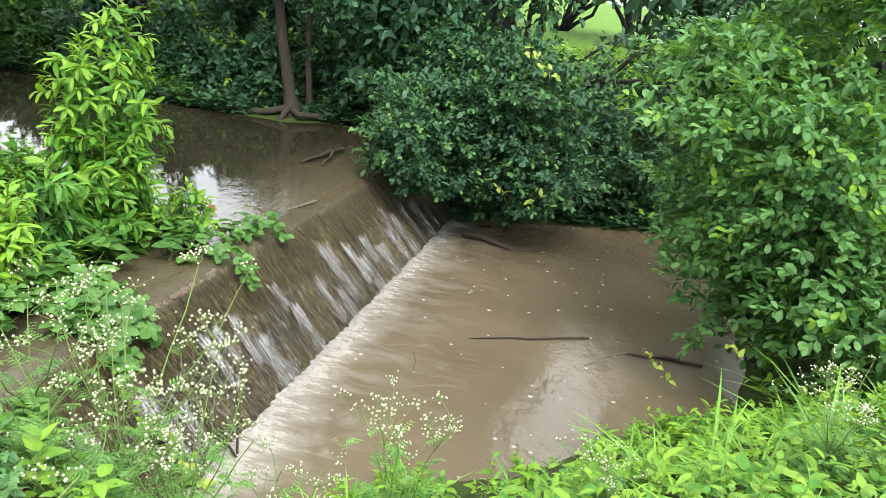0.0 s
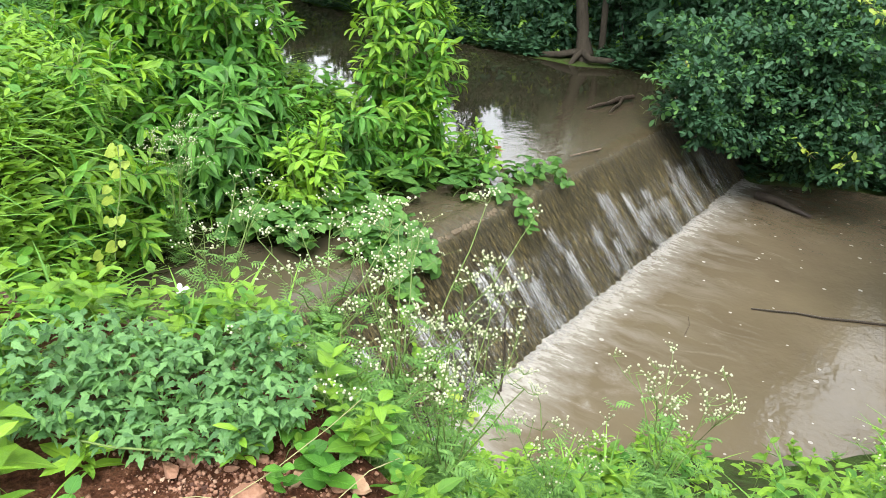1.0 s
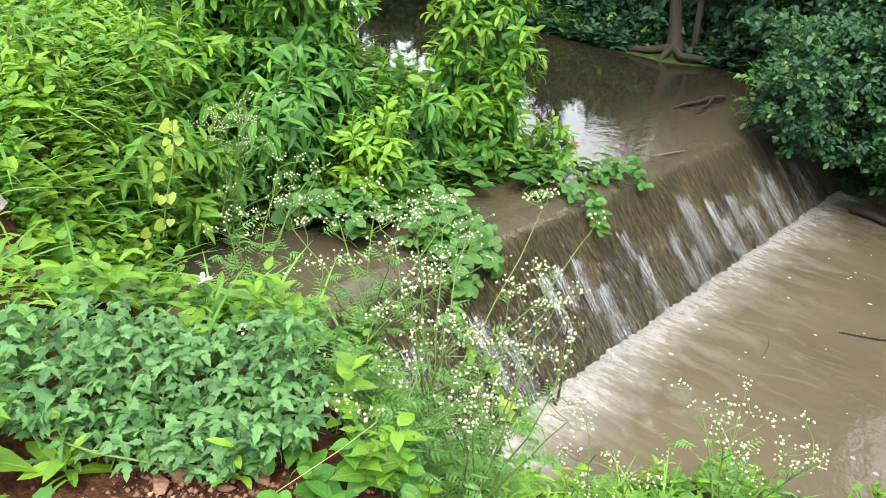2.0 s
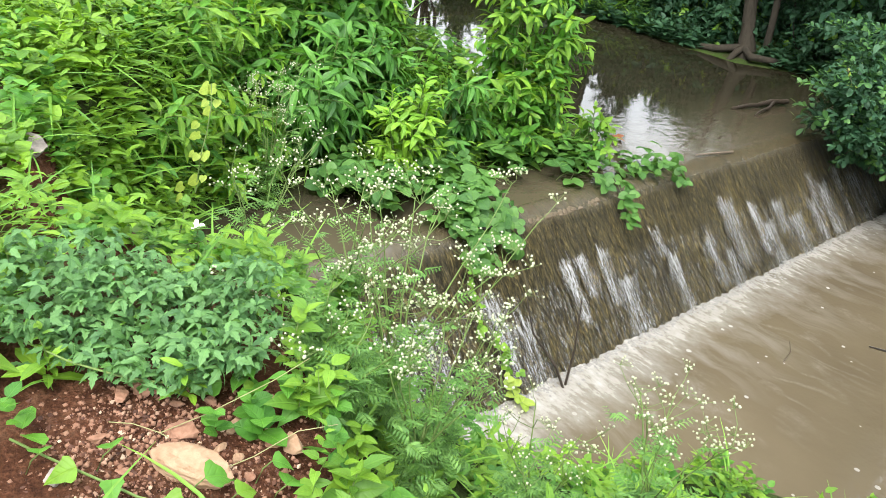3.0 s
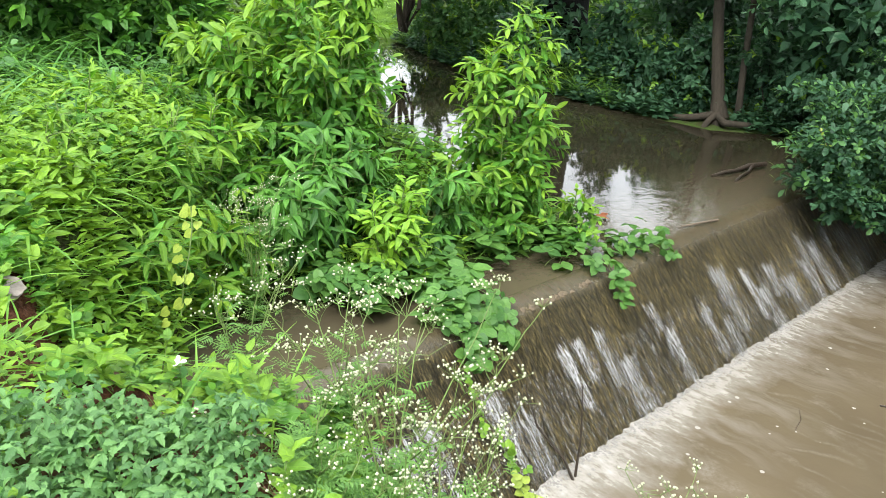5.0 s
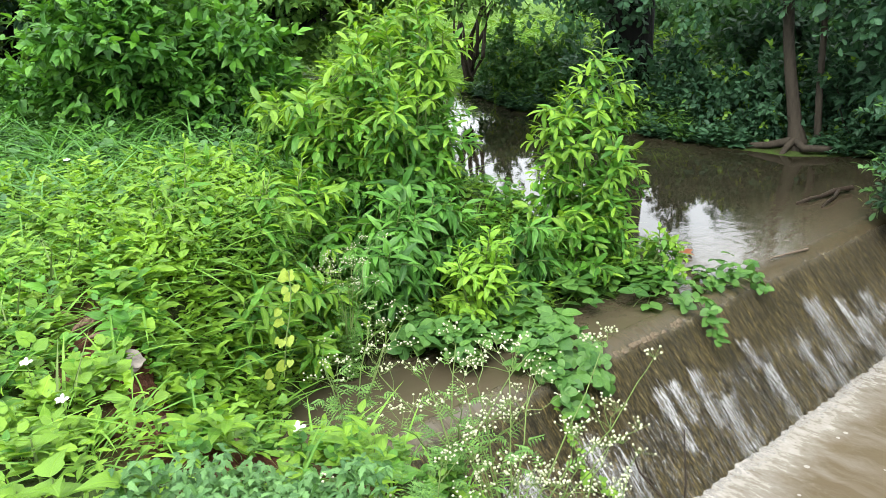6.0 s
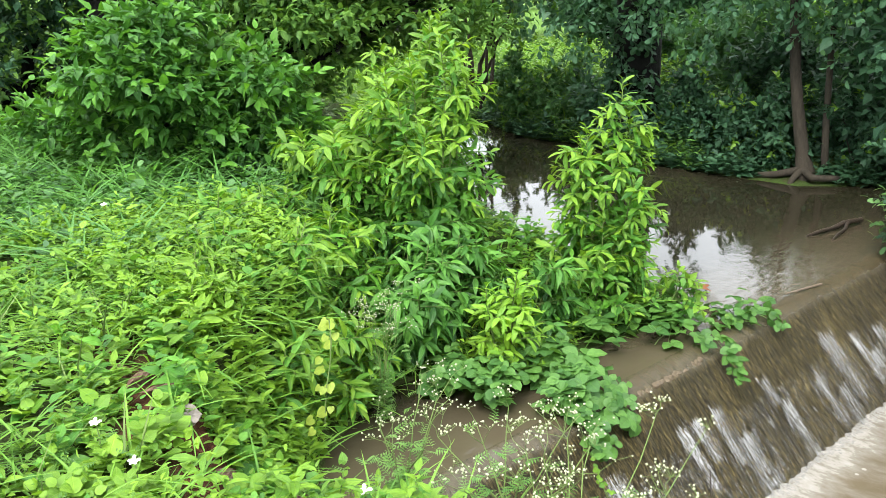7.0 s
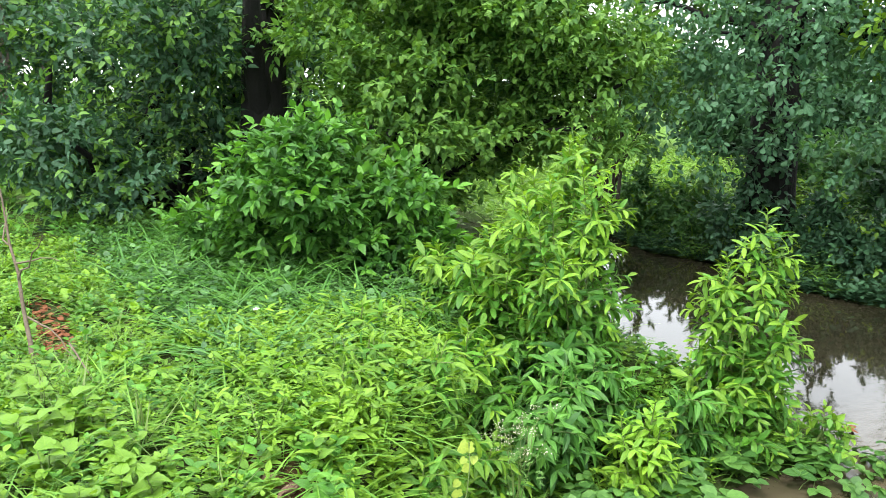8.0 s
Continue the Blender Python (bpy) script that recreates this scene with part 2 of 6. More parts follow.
BARK = plain_mat("bark", (0.016, 0.0135, 0.010), (0.056, 0.046, 0.033), 6, 0.9, 0.8, 0.02, (1, 1, 0.25))
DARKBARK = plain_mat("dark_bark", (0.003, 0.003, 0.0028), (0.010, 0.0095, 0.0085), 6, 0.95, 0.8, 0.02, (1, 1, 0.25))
STEM = plain_mat("green_stem", (0.072, 0.122, 0.029), (0.144, 0.202, 0.058), 20, 0.6, 0.2)
TWIG = plain_mat("dry_twig", (0.065, 0.047, 0.032), (0.180, 0.144, 0.108), 30, 0.85, 0.4)
DRYSTALK = plain_mat("dry_stalk", (0.16, 0.17, 0.07), (0.30, 0.28, 0.14), 30, 0.8, 0.3)
WETWOOD = plain_mat("wet_wood", (0.014, 0.012, 0.009), (0.058, 0.043, 0.032), 20, 0.4, 0.5)
ROCK = plain_mat("tan_stone", (0.22, 0.128, 0.075), (0.36, 0.24, 0.155), 9, 0.85, 0.6, 0.01)
REDROCK = plain_mat("red_stone", (0.158, 0.072, 0.043), (0.302, 0.173, 0.115), 12, 0.9, 0.6, 0.01)
def pebble_mat():
    m, n, l, p = mat_new("loose_gravel")
    geo = n.new("ShaderNodeNewGeometry")
    col = ramp(n, l, geo.outputs["Random Per Island"], [(0.0, (0.040, 0.016, 0.010)), (0.6, (0.13, 0.056, 0.032)), (0.88, (0.24, 0.125, 0.08)), (1.0, (0.42, 0.31, 0.22))])
    l.new(col, p.inputs["Base Color"])
    p.inputs["Roughness"].default_value = 0.95
    return m


PEBBLE = pebble_mat()
CLOD = plain_mat("earth_clod", (0.10, 0.060, 0.042), (0.25, 0.16, 0.115), 14, 0.95, 0.9, 0.02)
LIPSTONE = plain_mat("worn_lip_stone", (0.050, 0.038, 0.024), (0.17, 0.13, 0.085), 16, 0.6, 0.8, 0.01)
PALEROCK = plain_mat("pale_stone", (0.16, 0.135, 0.115), (0.32, 0.28, 0.25), 12, 0.9, 0.5)
PETAL = plain_mat("white_petal", (0.562, 0.562, 0.533), (0.619, 0.619, 0.605), 20, 0.6, 0.1)
CREAM = plain_mat("cream_flower", (0.302, 0.317, 0.187), (0.446, 0.454, 0.331), 60, 0.8, 0.3)
DEADLEAF = plain_mat("dead_leaf", (0.12, 0.036, 0.014), (0.20, 0.074, 0.03), 25, 0.7, 0.3)


def soil_mat():
    m, n, l, p = mat_new("red_soil")
    v = coords(n, l)
    a = noise_tex(n, l, v, 1.1, 5, 0.6)
    b = noise_tex(n, l, v, 26, 8, 0.7)
    c = noise_tex(n, l, v, 110, 4, 0.6)
    red = ramp(n, l, b, [(0.30, (0.028, 0.010, 0.005)), (0.5, (0.078, 0.031, 0.016)), (0.72, (0.155, 0.078, 0.046))])
    brown = ramp(n, l, b, [(0.3, (0.020, 0.013, 0.008)), (0.7, (0.070, 0.045, 0.027))])
    dug = n.new("ShaderNodeVectorMath")          # fresh red earth was dug at one place; the rest is dark and mossy
    dug.operation = "DISTANCE"
    l.new(v, dug.inputs[0])
    dug.inputs[1].default_value = (0.9, 2.87, 1.97)
    heap = n.new("ShaderNodeVectorMath")         # and thrown up along a low ridge
    heap.operation = "DISTANCE"
    l.new(coords(n, l, (0.3, 1, 0.3)), heap.inputs[0])
    heap.inputs[1].default_value = (-0.18, 3.22, 0.62)
    near_dug = calc(n, l, "MINIMUM", dug.outputs["Value"], calc(n, l, "MULTIPLY", heap.outputs["Value"], 2.2))
    moss = ramp(n, l, calc(n, l, "ADD", calc(n, l, "MULTIPLY", near_dug, 0.8), calc(n, l, "MULTIPLY", a, 0.5)), [(0.62, (0, 0, 0)), (0.95, (1, 1, 1))])
    turfy = ramp(n, l, noise_tex(n, l, v, 5.0, 6, 0.7), [(0.32, (0.040, 0.034, 0.018)), (0.55, (0.045, 0.085, 0.018))])
    col = mixed(n, l, ramp(n, l, a, [(0.6, (0, 0, 0)), (0.75, (1, 1, 1))]), red, brown)
    col = mixed(n, l, moss, col, mixed(n, l, 0.8, brown, turfy))
    col = mixed(n, l, 0.5, col, mixed(n, l, 1.0, col, ramp(n, l, c, [(0.35, (0.25, 0.25, 0.25)), (0.65, (1.6, 1.6, 1.6))]), "MULTIPLY"))
    length = n.new("ShaderNodeVectorMath")
    length.operation = "LENGTH"
    l.new(v, length.inputs[0])
    turf = ramp(n, l, noise_tex(n, l, v, 3.0, 6, 0.7), [(0.3, (0.036, 0.086, 0.011)), (0.7, (0.108, 0.202, 0.025))])
    field = calc(n, l, "MULTIPLY", calc(n, l, "SUBTRACT", calc(n, l, "ADD", length.outputs["Value"], calc(n, l, "MULTIPLY", a, 8.0)), 16.0), 0.3, True)
    col = mixed(n, l, field, col, turf)
    l.new(col, p.inputs["Base Color"])
    p.inputs["Roughness"].default_value = 0.95
    p.inputs["Specular IOR Level"].default_value = 0.1
    bump(n, l, p, calc(n, l, "ADD", b, calc(n, l, "MULTIPLY", c, 0.4)), 0.9, 0.03)
    return m


SOIL = soil_mat()


def water_mat(name, ripple, strength, tint, foam=None, rapid=False):
    """Muddy, silt-laden water with a glossy, rippled skin."""
    m, n, l, p = mat_new(name)
    v = coords(n, l)
    f = noise_tex(n, l, v, 0.9, 3)
    col = ramp(n, l, f, [(0.3, tint[0]), (0.7, tint[1])])
    rough = 0.04
    if foam:
        col, rough = foam(n, l, v, col)
    l.new(col, p.inputs["Base Color"])
    if isinstance(rough, float):
        p.inputs["Roughness"].default_value = rough
    else:
        l.new(rough, p.inputs["Roughness"])
    p.inputs["IOR"].default_value = 1.33
    w = calc(n, l, "ADD", noise_tex(n, l, coords(n, l, (1, 0.6, 1)), ripple, 3, 0.5), calc(n, l, "MULTIPLY", noise_tex(n, l, v, ripple * 4, 2), 0.25))
    if rapid:
        sx = n.new("ShaderNodeSeparateXYZ")
        l.new(v, sx.inputs[0])
        near_lip = calc(n, l, "MULTIPLY", calc(n, l, "ADD", sx.outputs["X"], 1.75), 0.95, True)
        fine = calc(n, l, "ADD", noise_tex(n, l, coords(n, l, (1, 0.45, 1)), 11, 4, 0.6), noise_tex(n, l, coords(n, l, (1, 0.5, 1)), 5, 2, 0.5))
        silt = ramp(n, l, calc(n, l, "ADD", calc(n, l, "MULTIPLY", near_lip, 0.8), calc(n, l, "MULTIPLY", f, 0.25)), [(0.25, (0, 0, 0)), (0.85, (1, 1, 1))])
        l.new(mixed(n, l, silt, col, (0.062, 0.051, 0.032)), p.inputs["Base Color"])
        w = calc(n, l, "ADD", w, calc(n, l, "MULTIPLY", fine, calc(n, l, "MULTIPLY", calc(n, l, "POWER", near_lip, 1.3), 13.0)))
    bump(n, l, p, w, strength, 0.02)
    return m


def pool_foam(n, l, v, col):
    """Foam off the foot of the fall: a ragged band, streaks that trail downstream and loose flecks."""
    sep = n.new("ShaderNodeSeparateXYZ")
    l.new(v, sep.inputs[0])
    x = calc(n, l, "SUBTRACT", sep.outputs["X"], 0.06)
    wob = noise_tex(n, l, coords(n, l, (2.2, 3.2, 1)), 1.6, 5, 0.6)
    wide = calc(n, l, "MULTIPLY", calc(n, l, "MULTIPLY", calc(n, l, "SUBTRACT", 6.8, sep.outputs["Y"]), 0.5, True), 0.14)
    band = calc(n, l, "SUBTRACT", calc(n, l, "ADD", wide, 0.64), calc(n, l, "ADD", x, calc(n, l, "MULTIPLY", wob, 0.55)))
    band = calc(n, l, "MULTIPLY", band, 2.6, True)
    lump = ramp(n, l, noise_tex(n, l, coords(n, l, (0.6, 1.3, 1)), 13, 6, 0.72), [(0.3, (0.2, 0.2, 0.2)), (0.66, (1, 1, 1))])
    band = calc(n, l, "MULTIPLY", band, lump)
    tc = n.new("ShaderNodeTexCoord")
    mp = n.new("ShaderNodeMapping")
    mp.inputs["Rotation"].default_value = (0, 0, radians(28))
    mp.inputs["Scale"].default_value = (0.8, 3.4, 1)
    drift = n.new("ShaderNodeTexNoise")
    drift.inputs["Scale"].default_value = 2.2
    l.new(tc.outputs["Object"], drift.inputs["Vector"])
    bend = n.new("ShaderNodeVectorMath")
    bend.operation = "MULTIPLY_ADD"
    l.new(drift.outputs["Color"], bend.inputs[0])
    bend.inputs[1].default_value = (0.3, 0.3, 0)
    l.new(tc.outputs["Object"], bend.inputs[2])
    l.new(bend.outputs["Vector"], mp.inputs["Vector"])
    streak = noise_tex(n, l, mp.outputs["Vector"], 1.5, 5, 0.62)
    streak = ramp(n, l, streak, [(0.49, (0, 0, 0)), (0.66, (1, 1, 1))])
    fade = calc(n, l, "SUBTRACT", 1.0, calc(n, l, "MULTIPLY", x, 1.15), True)
    streak = calc(n, l, "MULTIPLY", calc(n, l, "MULTIPLY", streak, fade), 0.55)
    vor = n.new("ShaderNodeTexVoronoi")
    vor.inputs["Scale"].default_value = 9.0
    vor.inputs["Randomness"].default_value = 1.0
    l.new(v, vor.inputs["Vector"])
    sc = n.new("ShaderNodeSeparateColor")
    l.new(vor.outputs["Color"], sc.inputs[0])
    size = calc(n, l, "MULTIPLY", calc(n, l, "POWER", sc.outputs[0], 2.4), 0.17)
    fleck = calc(n, l, "MULTIPLY", calc(n, l, "LESS_THAN", vor.outputs["Distance"], size), 0.55)
    cell = n.new("ShaderNodeTexVoronoi")
    cell.feature = "DISTANCE_TO_EDGE"
    cell.inputs["Scale"].default_value = 1.9
    l.new(mp.outputs["Vector"], cell.inputs["Vector"])
    lace = ramp(n, l, cell.outputs["Distance"], [(0.0, (1, 1, 1)), (0.11, (0, 0, 0))])
    holes = ramp(n, l, noise_tex(n, l, v, 2.6, 4, 0.6), [(0.5, (0, 0, 0)), (0.66, (1, 1, 1))])
    grain = ramp(n, l, noise_tex(n, l, v, 38, 4, 0.7), [(0.35, (0.25, 0.25, 0.25)), (0.62, (1, 1, 1))])
    reach = calc(n, l, "SUBTRACT", 1.0, calc(n, l, "MULTIPLY", x, 0.8), True)
    lace = calc(n, l, "MULTIPLY", calc(n, l, "MULTIPLY", calc(n, l, "MULTIPLY", lace, holes), grain), calc(n, l, "MULTIPLY", reach, 0.5))
    streak = calc(n, l, "MAXIMUM", calc(n, l, "MULTIPLY", streak, 0.7), lace)
    foam = calc(n, l, "MAXIMUM", calc(n, l, "MAXIMUM", band, streak), fleck, True)
    return mixed(n, l, foam, col, (0.34, 0.325, 0.30)), calc(n, l, "ADD", calc(n, l, "MULTIPLY", foam, 0.5), 0.05)


POND_WATER = water_mat("pond_water", 3.0, 0.05, ((0.014, 0.0125, 0.0075), (0.024, 0.021, 0.0125)), None, True)
POOL_WATER = water_mat("pool_water", 6.0, 0.42, ((0.080, 0.063, 0.039), (0.110, 0.088, 0.056)), pool_foam)


def face_mat():
    """Wet masonry seen through a thin sheet of running brown water."""
    m, n, l, p = mat_new("wet_weir_face")
    v = coords(n, l, (1.3, 11, 1.3))
    a = noise_tex(n, l, v, 2.2, 6, 0.65)
    b = noise_tex(n, l, coords(n, l, (9, 30, 9)), 1.8, 6, 0.78)
    c = noise_tex(n, l, coords(n, l), 2.2, 5, 0.6)
    col = ramp(n, l, a, [(0.3, (0.021, 0.0170, 0.007)), (0.52, (0.060, 0.049, 0.021)), (0.72, (0.132, 0.108, 0.050))])
    col = mixed(n, l, 0.55, col, ramp(n, l, b, [(0.38, (0.008, 0.0065, 0.004)), (0.53, (0.050, 0.041, 0.020)), (0.68, (0.190, 0.157, 0.086))]))
    col = mixed(n, l, 1.0, col, ramp(n, l, c, [(0.3, (0.6, 0.6, 0.6)), (0.7, (1.25, 1.2, 1.1))]), "MULTIPLY")
    speck = noise_tex(n, l, coords(n, l, (11, 46, 11)), 2.1, 5, 0.75)
    col = mixed(n, l, 1.0, col, ramp(n, l, speck, [(0.36, (0.22, 0.22, 0.22)), (0.5, (1.1, 1.1, 1.05)), (0.64, (3.2, 3.1, 2.7))]), "MULTIPLY")
    sz = n.new("ShaderNodeSeparateXYZ")
    l.new(coords(n, l), sz.inputs[0])
    lip = calc(n, l, "MULTIPLY", calc(n, l, "SUBTRACT", sz.outputs["Z"], 1.12), 14.0, True)
    lip = calc(n, l, "MULTIPLY", lip, ramp(n, l, a, [(0.25, (0.55, 0.55, 0.55)), (0.6, (1, 1, 1))]))
    col = mixed(n, l, lip, col, (0.062, 0.050, 0.031))
    l.new(col, p.inputs["Base Color"])
    l.new(calc(n, l, "SUBTRACT", 0.42, calc(n, l, "MULTIPLY", lip, 0.34)), p.inputs["Roughness"])
    l.new(calc(n, l, "ADD", 0.3, calc(n, l, "MULTIPLY", lip, 0.2)), p.inputs["Specular IOR Level"])
    bump(n, l, p, calc(n, l, "ADD", a, calc(n, l, "MULTIPLY", b, 1.5)), 1.0, 0.03)
    for node in n:
        if node.type == "BUMP":
            l.new(calc(n, l, "SUBTRACT", 1.0, calc(n, l, "MULTIPLY", lip, 0.93)), node.inputs["Strength"])
    return m


def stream_mat(name, need, edge, top=0.0):
    """White broken water: fine threads and flecks with gaps, fading at the sides and the top."""
    m, n, l, p = mat_new(name)
    t = noise_tex(n, l, coords(n, l, (3.0, 30, 3.0)), 2.4, 7, 0.75)
    fleck = noise_tex(n, l, coords(n, l, (12, 22, 12)), 3.4, 6, 0.75)
    col = ramp(n, l, t, [(0.38, (0.17, 0.16, 0.145)), (0.62, (0.40, 0.405, 0.41))])
    l.new(col, p.inputs["Base Color"])
    p.inputs["Roughness"].default_value = 0.35
    uv = n.new("ShaderNodeUVMap")
    uv.uv_map = "along"
    sep = n.new("ShaderNodeSeparateXYZ")
    l.new(uv.outputs["UV"], sep.inputs[0])
    side = calc(n, l, "MULTIPLY", calc(n, l, "MULTIPLY", sep.outputs["X"], calc(n, l, "SUBTRACT", 1.0, sep.outputs["X"])), 4.0)
    ends = calc(n, l, "MULTIPLY", calc(n, l, "MULTIPLY", calc(n, l, "ADD", sep.outputs["Y"], calc(n, l, "MULTIPLY", calc(n, l, "SUBTRACT", t, 0.62), 0.7)), 16.0, True), calc(n, l, "MULTIPLY", calc(n, l, "SUBTRACT", 1.06, sep.outputs["Y"]), 4.0, True))
    body_ = calc(n, l, "ADD", calc(n, l, "MULTIPLY", t, 0.5), calc(n, l, "MULTIPLY", fleck, 0.5))
    body_ = calc(n, l, "ADD", body_, calc(n, l, "MULTIPLY", calc(n, l, "SUBTRACT", calc(n, l, "MULTIPLY", side, ends), 1.0), edge))
    crown = calc(n, l, "MULTIPLY", calc(n, l, "SUBTRACT", 0.45, sep.outputs["Y"], True), top)
    body_ = calc(n, l, "ADD", body_, calc(n, l, "MULTIPLY", crown, calc(n, l, "MULTIPLY", side, 1.0, True)))
    l.new(ramp(n, l, body_, [(need, (0, 0, 0)), (need + 0.13, (0.72, 0.72, 0.72))]), p.inputs["Alpha"])
    bump(n, l, p, t, 0.6, 0.02)
    return m


FACE = face_mat()
STREAM = stream_mat("broken_water", 0.435, 0.22, 0.16)
SPRAY = stream_mat("spray", 0.517, 0.0)
FROTH_WHITE = plain_mat("froth_white", (0.13, 0.12, 0.108), (0.27, 0.26, 0.24), 40, 0.5, 0.6, 0.006)
MASONRY = plain_mat("wet_masonry", (0.036, 0.029, 0.022), (0.144, 0.108, 0.072), 5, 0.5, 0.8, 0.02)

# ---------------------------------------------------------------- the ground
POND_Z, POOL_Z = 1.2, 0.54
CREST_X, FOOT_X = -0.576, 0.081
POND = [(-0.4, 3.5), (-0.9, 3.72), (-1.27, 4.25), (-1.5, 4.85), (-1.2, 5.3), (-1.0, 5.9), (-0.95, 6.8), (-1.15, 7.35),
        (-1.9, 7.45), (-3.0, 7.4), (-3.8, 7.6), (-5.1, 8.8), (-6.9, 10.3), (-9.5, 11.5), (-9.5, 12.6), (-6.7, 11.4), (-5.8, 11.6),
        (-4.0, 11.1), (-3.0, 11.2), (-2.3, 11.25), (-1.6, 11.9), (-0.5, 11.9)]
POOL = [(-0.45, 4.25), (0.15, 4.55), (0.6, 5.05), (1.0, 5.65), (1.6, 6.0), (2.2, 6.75), (2.9, 7.35), (3.1, 8.4), (3.1, 10.5), (2.6, 12.0),
        (1.1, 11.4), (0.2, 10.7), (-0.45, 11.2)]


def outside(poly, x, y):
    """Signed distance from a polygon: positive outside."""
    best = np.full(x.shape, 1e9)
    inside = np.zeros(x.shape, bool)
    for (x0, y0), (x1, y1) in zip(poly, poly[1:] + poly[:1]):
        dx, dy = x1 - x0, y1 - y0
        t = np.clip(((x - x0) * dx + (y - y0) * dy) / (dx * dx + dy * dy), 0, 1)
        best = np.minimum(best, np.hypot(x - x0 - t * dx, y - y0 - t * dy))
        inside ^= ((y0 > y) != (y1 > y)) & (x < dx * (y - y0) / (dy + 1e-12) + x0)
    return np.where(inside, -best, best)


def ease(t):
    t = np.clip(t, 0, 1)
    return t * t * (3 - 2 * t)


def lumps(x, y):
    return 0.05 * np.sin(1.7 * x + 0.6 * y) * np.sin(1.3 * y - 0.4 * x) + 0.022 * np.sin(5.1 * x + 1.1) * np.sin(4.7 * y + 2.0) + 0.01 * np.sin(11 * x + 3 * y) * np.sin(13 * y - 2 * x)


def ridge_y(x):
    return 3.27 - 0.10 * np.clip(-0.55 - x, 0, 2) ** 1.2


def ground_z(x, y):
    x, y = np.asarray(x, float), np.asarray(y, float)
    far = ease((y - 6) / 5)
    bank = 1.98 + lumps(x, y) + 0.035 * (1 + 0.5 * np.sin(23 * x) * np.sin(31 * y)) * np.exp(-((y - ridge_y(x)) / 0.13) ** 2) * ease((0.05 - x) / 0.2) * ease((x + 1.6) / 0.3) + 0.05 * np.exp(-((x - 0.85) / 0.7) ** 2 - ((y - 3.0) / 0.6) ** 2) - 0.28 * far
    d1, d2 = outside(POND, x, y), outside(POOL, x, y)
    h1 = np.where(d1 > 0, POND_Z + (bank - POND_Z) * ease(d1 / (0.5 + 1.4 * ease((y - 4.0) / 1.2))), POND_Z + np.maximum(d1, -0.5) * 0.8)
    h2 = np.where(d2 > 0, POOL_Z + (bank - POOL_Z) * ease(0.12 + d2 / (1.3 + 1.5 * ease((x - 0.3) / 0.8) - 0.95 * np.exp(-((x - 0.82) / 0.42) ** 4 - ((y - 2.9) / 0.42) ** 4))) - (bank - POOL_Z) * 0.04, POOL_Z + np.maximum(d2, -0.5) * 0.8)
    return np.minimum(h1, h2)


def grid_lines(a, b, step, reach):
    core = np.arange(a, b + 1e-6, step)
    tail = np.cumsum(step * 1.45 ** np.arange(1, 40))
    tail = tail[tail < reach]
    return np.concatenate([a - tail[::-1], core, b + tail])


gx, gy = grid_lines(-8, 5, 0.11, 900), grid_lines(-1, 13, 0.11, 900)
GX, GY = np.meshgrid(gx, gy, indexing="ij")
GZ = ground_z(GX, GY)
ii, jj = np.meshgrid(np.arange(len(gx) - 1), np.arange(len(gy) - 1), indexing="ij")
k = len(gy)
quads = np.stack([ii * k + jj, (ii + 1) * k + jj, (ii + 1) * k + jj + 1, ii * k + jj + 1], -1).reshape(-1, 4)
ground = build("ground", np.stack([GX, GY, GZ], -1).reshape(-1, 3), quads, SOIL)
tagged(ground, "reddish brown earth bank sloping down to the stream", "ground", kind="structure")


def sheet(name, x0, x1, y0, y1, z, mat, label, nx=40, ny=60):
    X, Y = np.meshgrid(np.linspace(x0, x1, nx), np.linspace(y0, y1, ny), indexing="ij")
    i, j = np.meshgrid(np.arange(nx - 1), np.arange(ny - 1), indexing="ij")
    q = np.stack([i * ny + j, (i + 1) * ny + j, (i + 1) * ny + j + 1, i * ny + j + 1], -1).reshape(-1, 4)
    ob = build(name, np.stack([X, Y, np.full_like(X, z)], -1).reshape(-1, 3), q, mat)
    return tagged(ob, label, "water", kind="structure")


sheet("water_pond", -10.5, CREST_X - 0.06, 3.4, 13.0, POND_Z, POND_WATER, "calm muddy brown pond water held above the weir", 90, 90)
sheet("water_pool", FOOT_X - 0.2, 4.0, 3.9, 12.2, POOL_Z, POOL_WATER, "muddy brown plunge pool with foam below the weir")

# ---------------------------------------------------------------- the weir
weir = thing("weir", "low sloping masonry weir under a thin sheet of brown water", "weir")
Y0, Y1 = 3.45, 11.3


def weir_line(u):
    """Profile over the crest and down the face; u from 0 (upstream) to 1 (foot)."""
    return np.interp(u, (0, 0.06, 0.10, 0.14, 0.18, 0.22, 1.0), (CREST_X - 0.16, CREST_X - 0.08, CREST_X - 0.035, CREST_X + 0.005, CREST_X + 0.042, CREST_X + 0.08, FOOT_X + 0.03)), \
        np.interp(u, (0, 0.06, 0.10, 0.14, 0.18, 0.22, 1.0), (POND_Z - 0.02, POND_Z + 0.004, POND_Z - 0.004, POND_Z - 0.017, POND_Z - 0.043, POND_Z - 0.08, POOL_Z - 0.05))


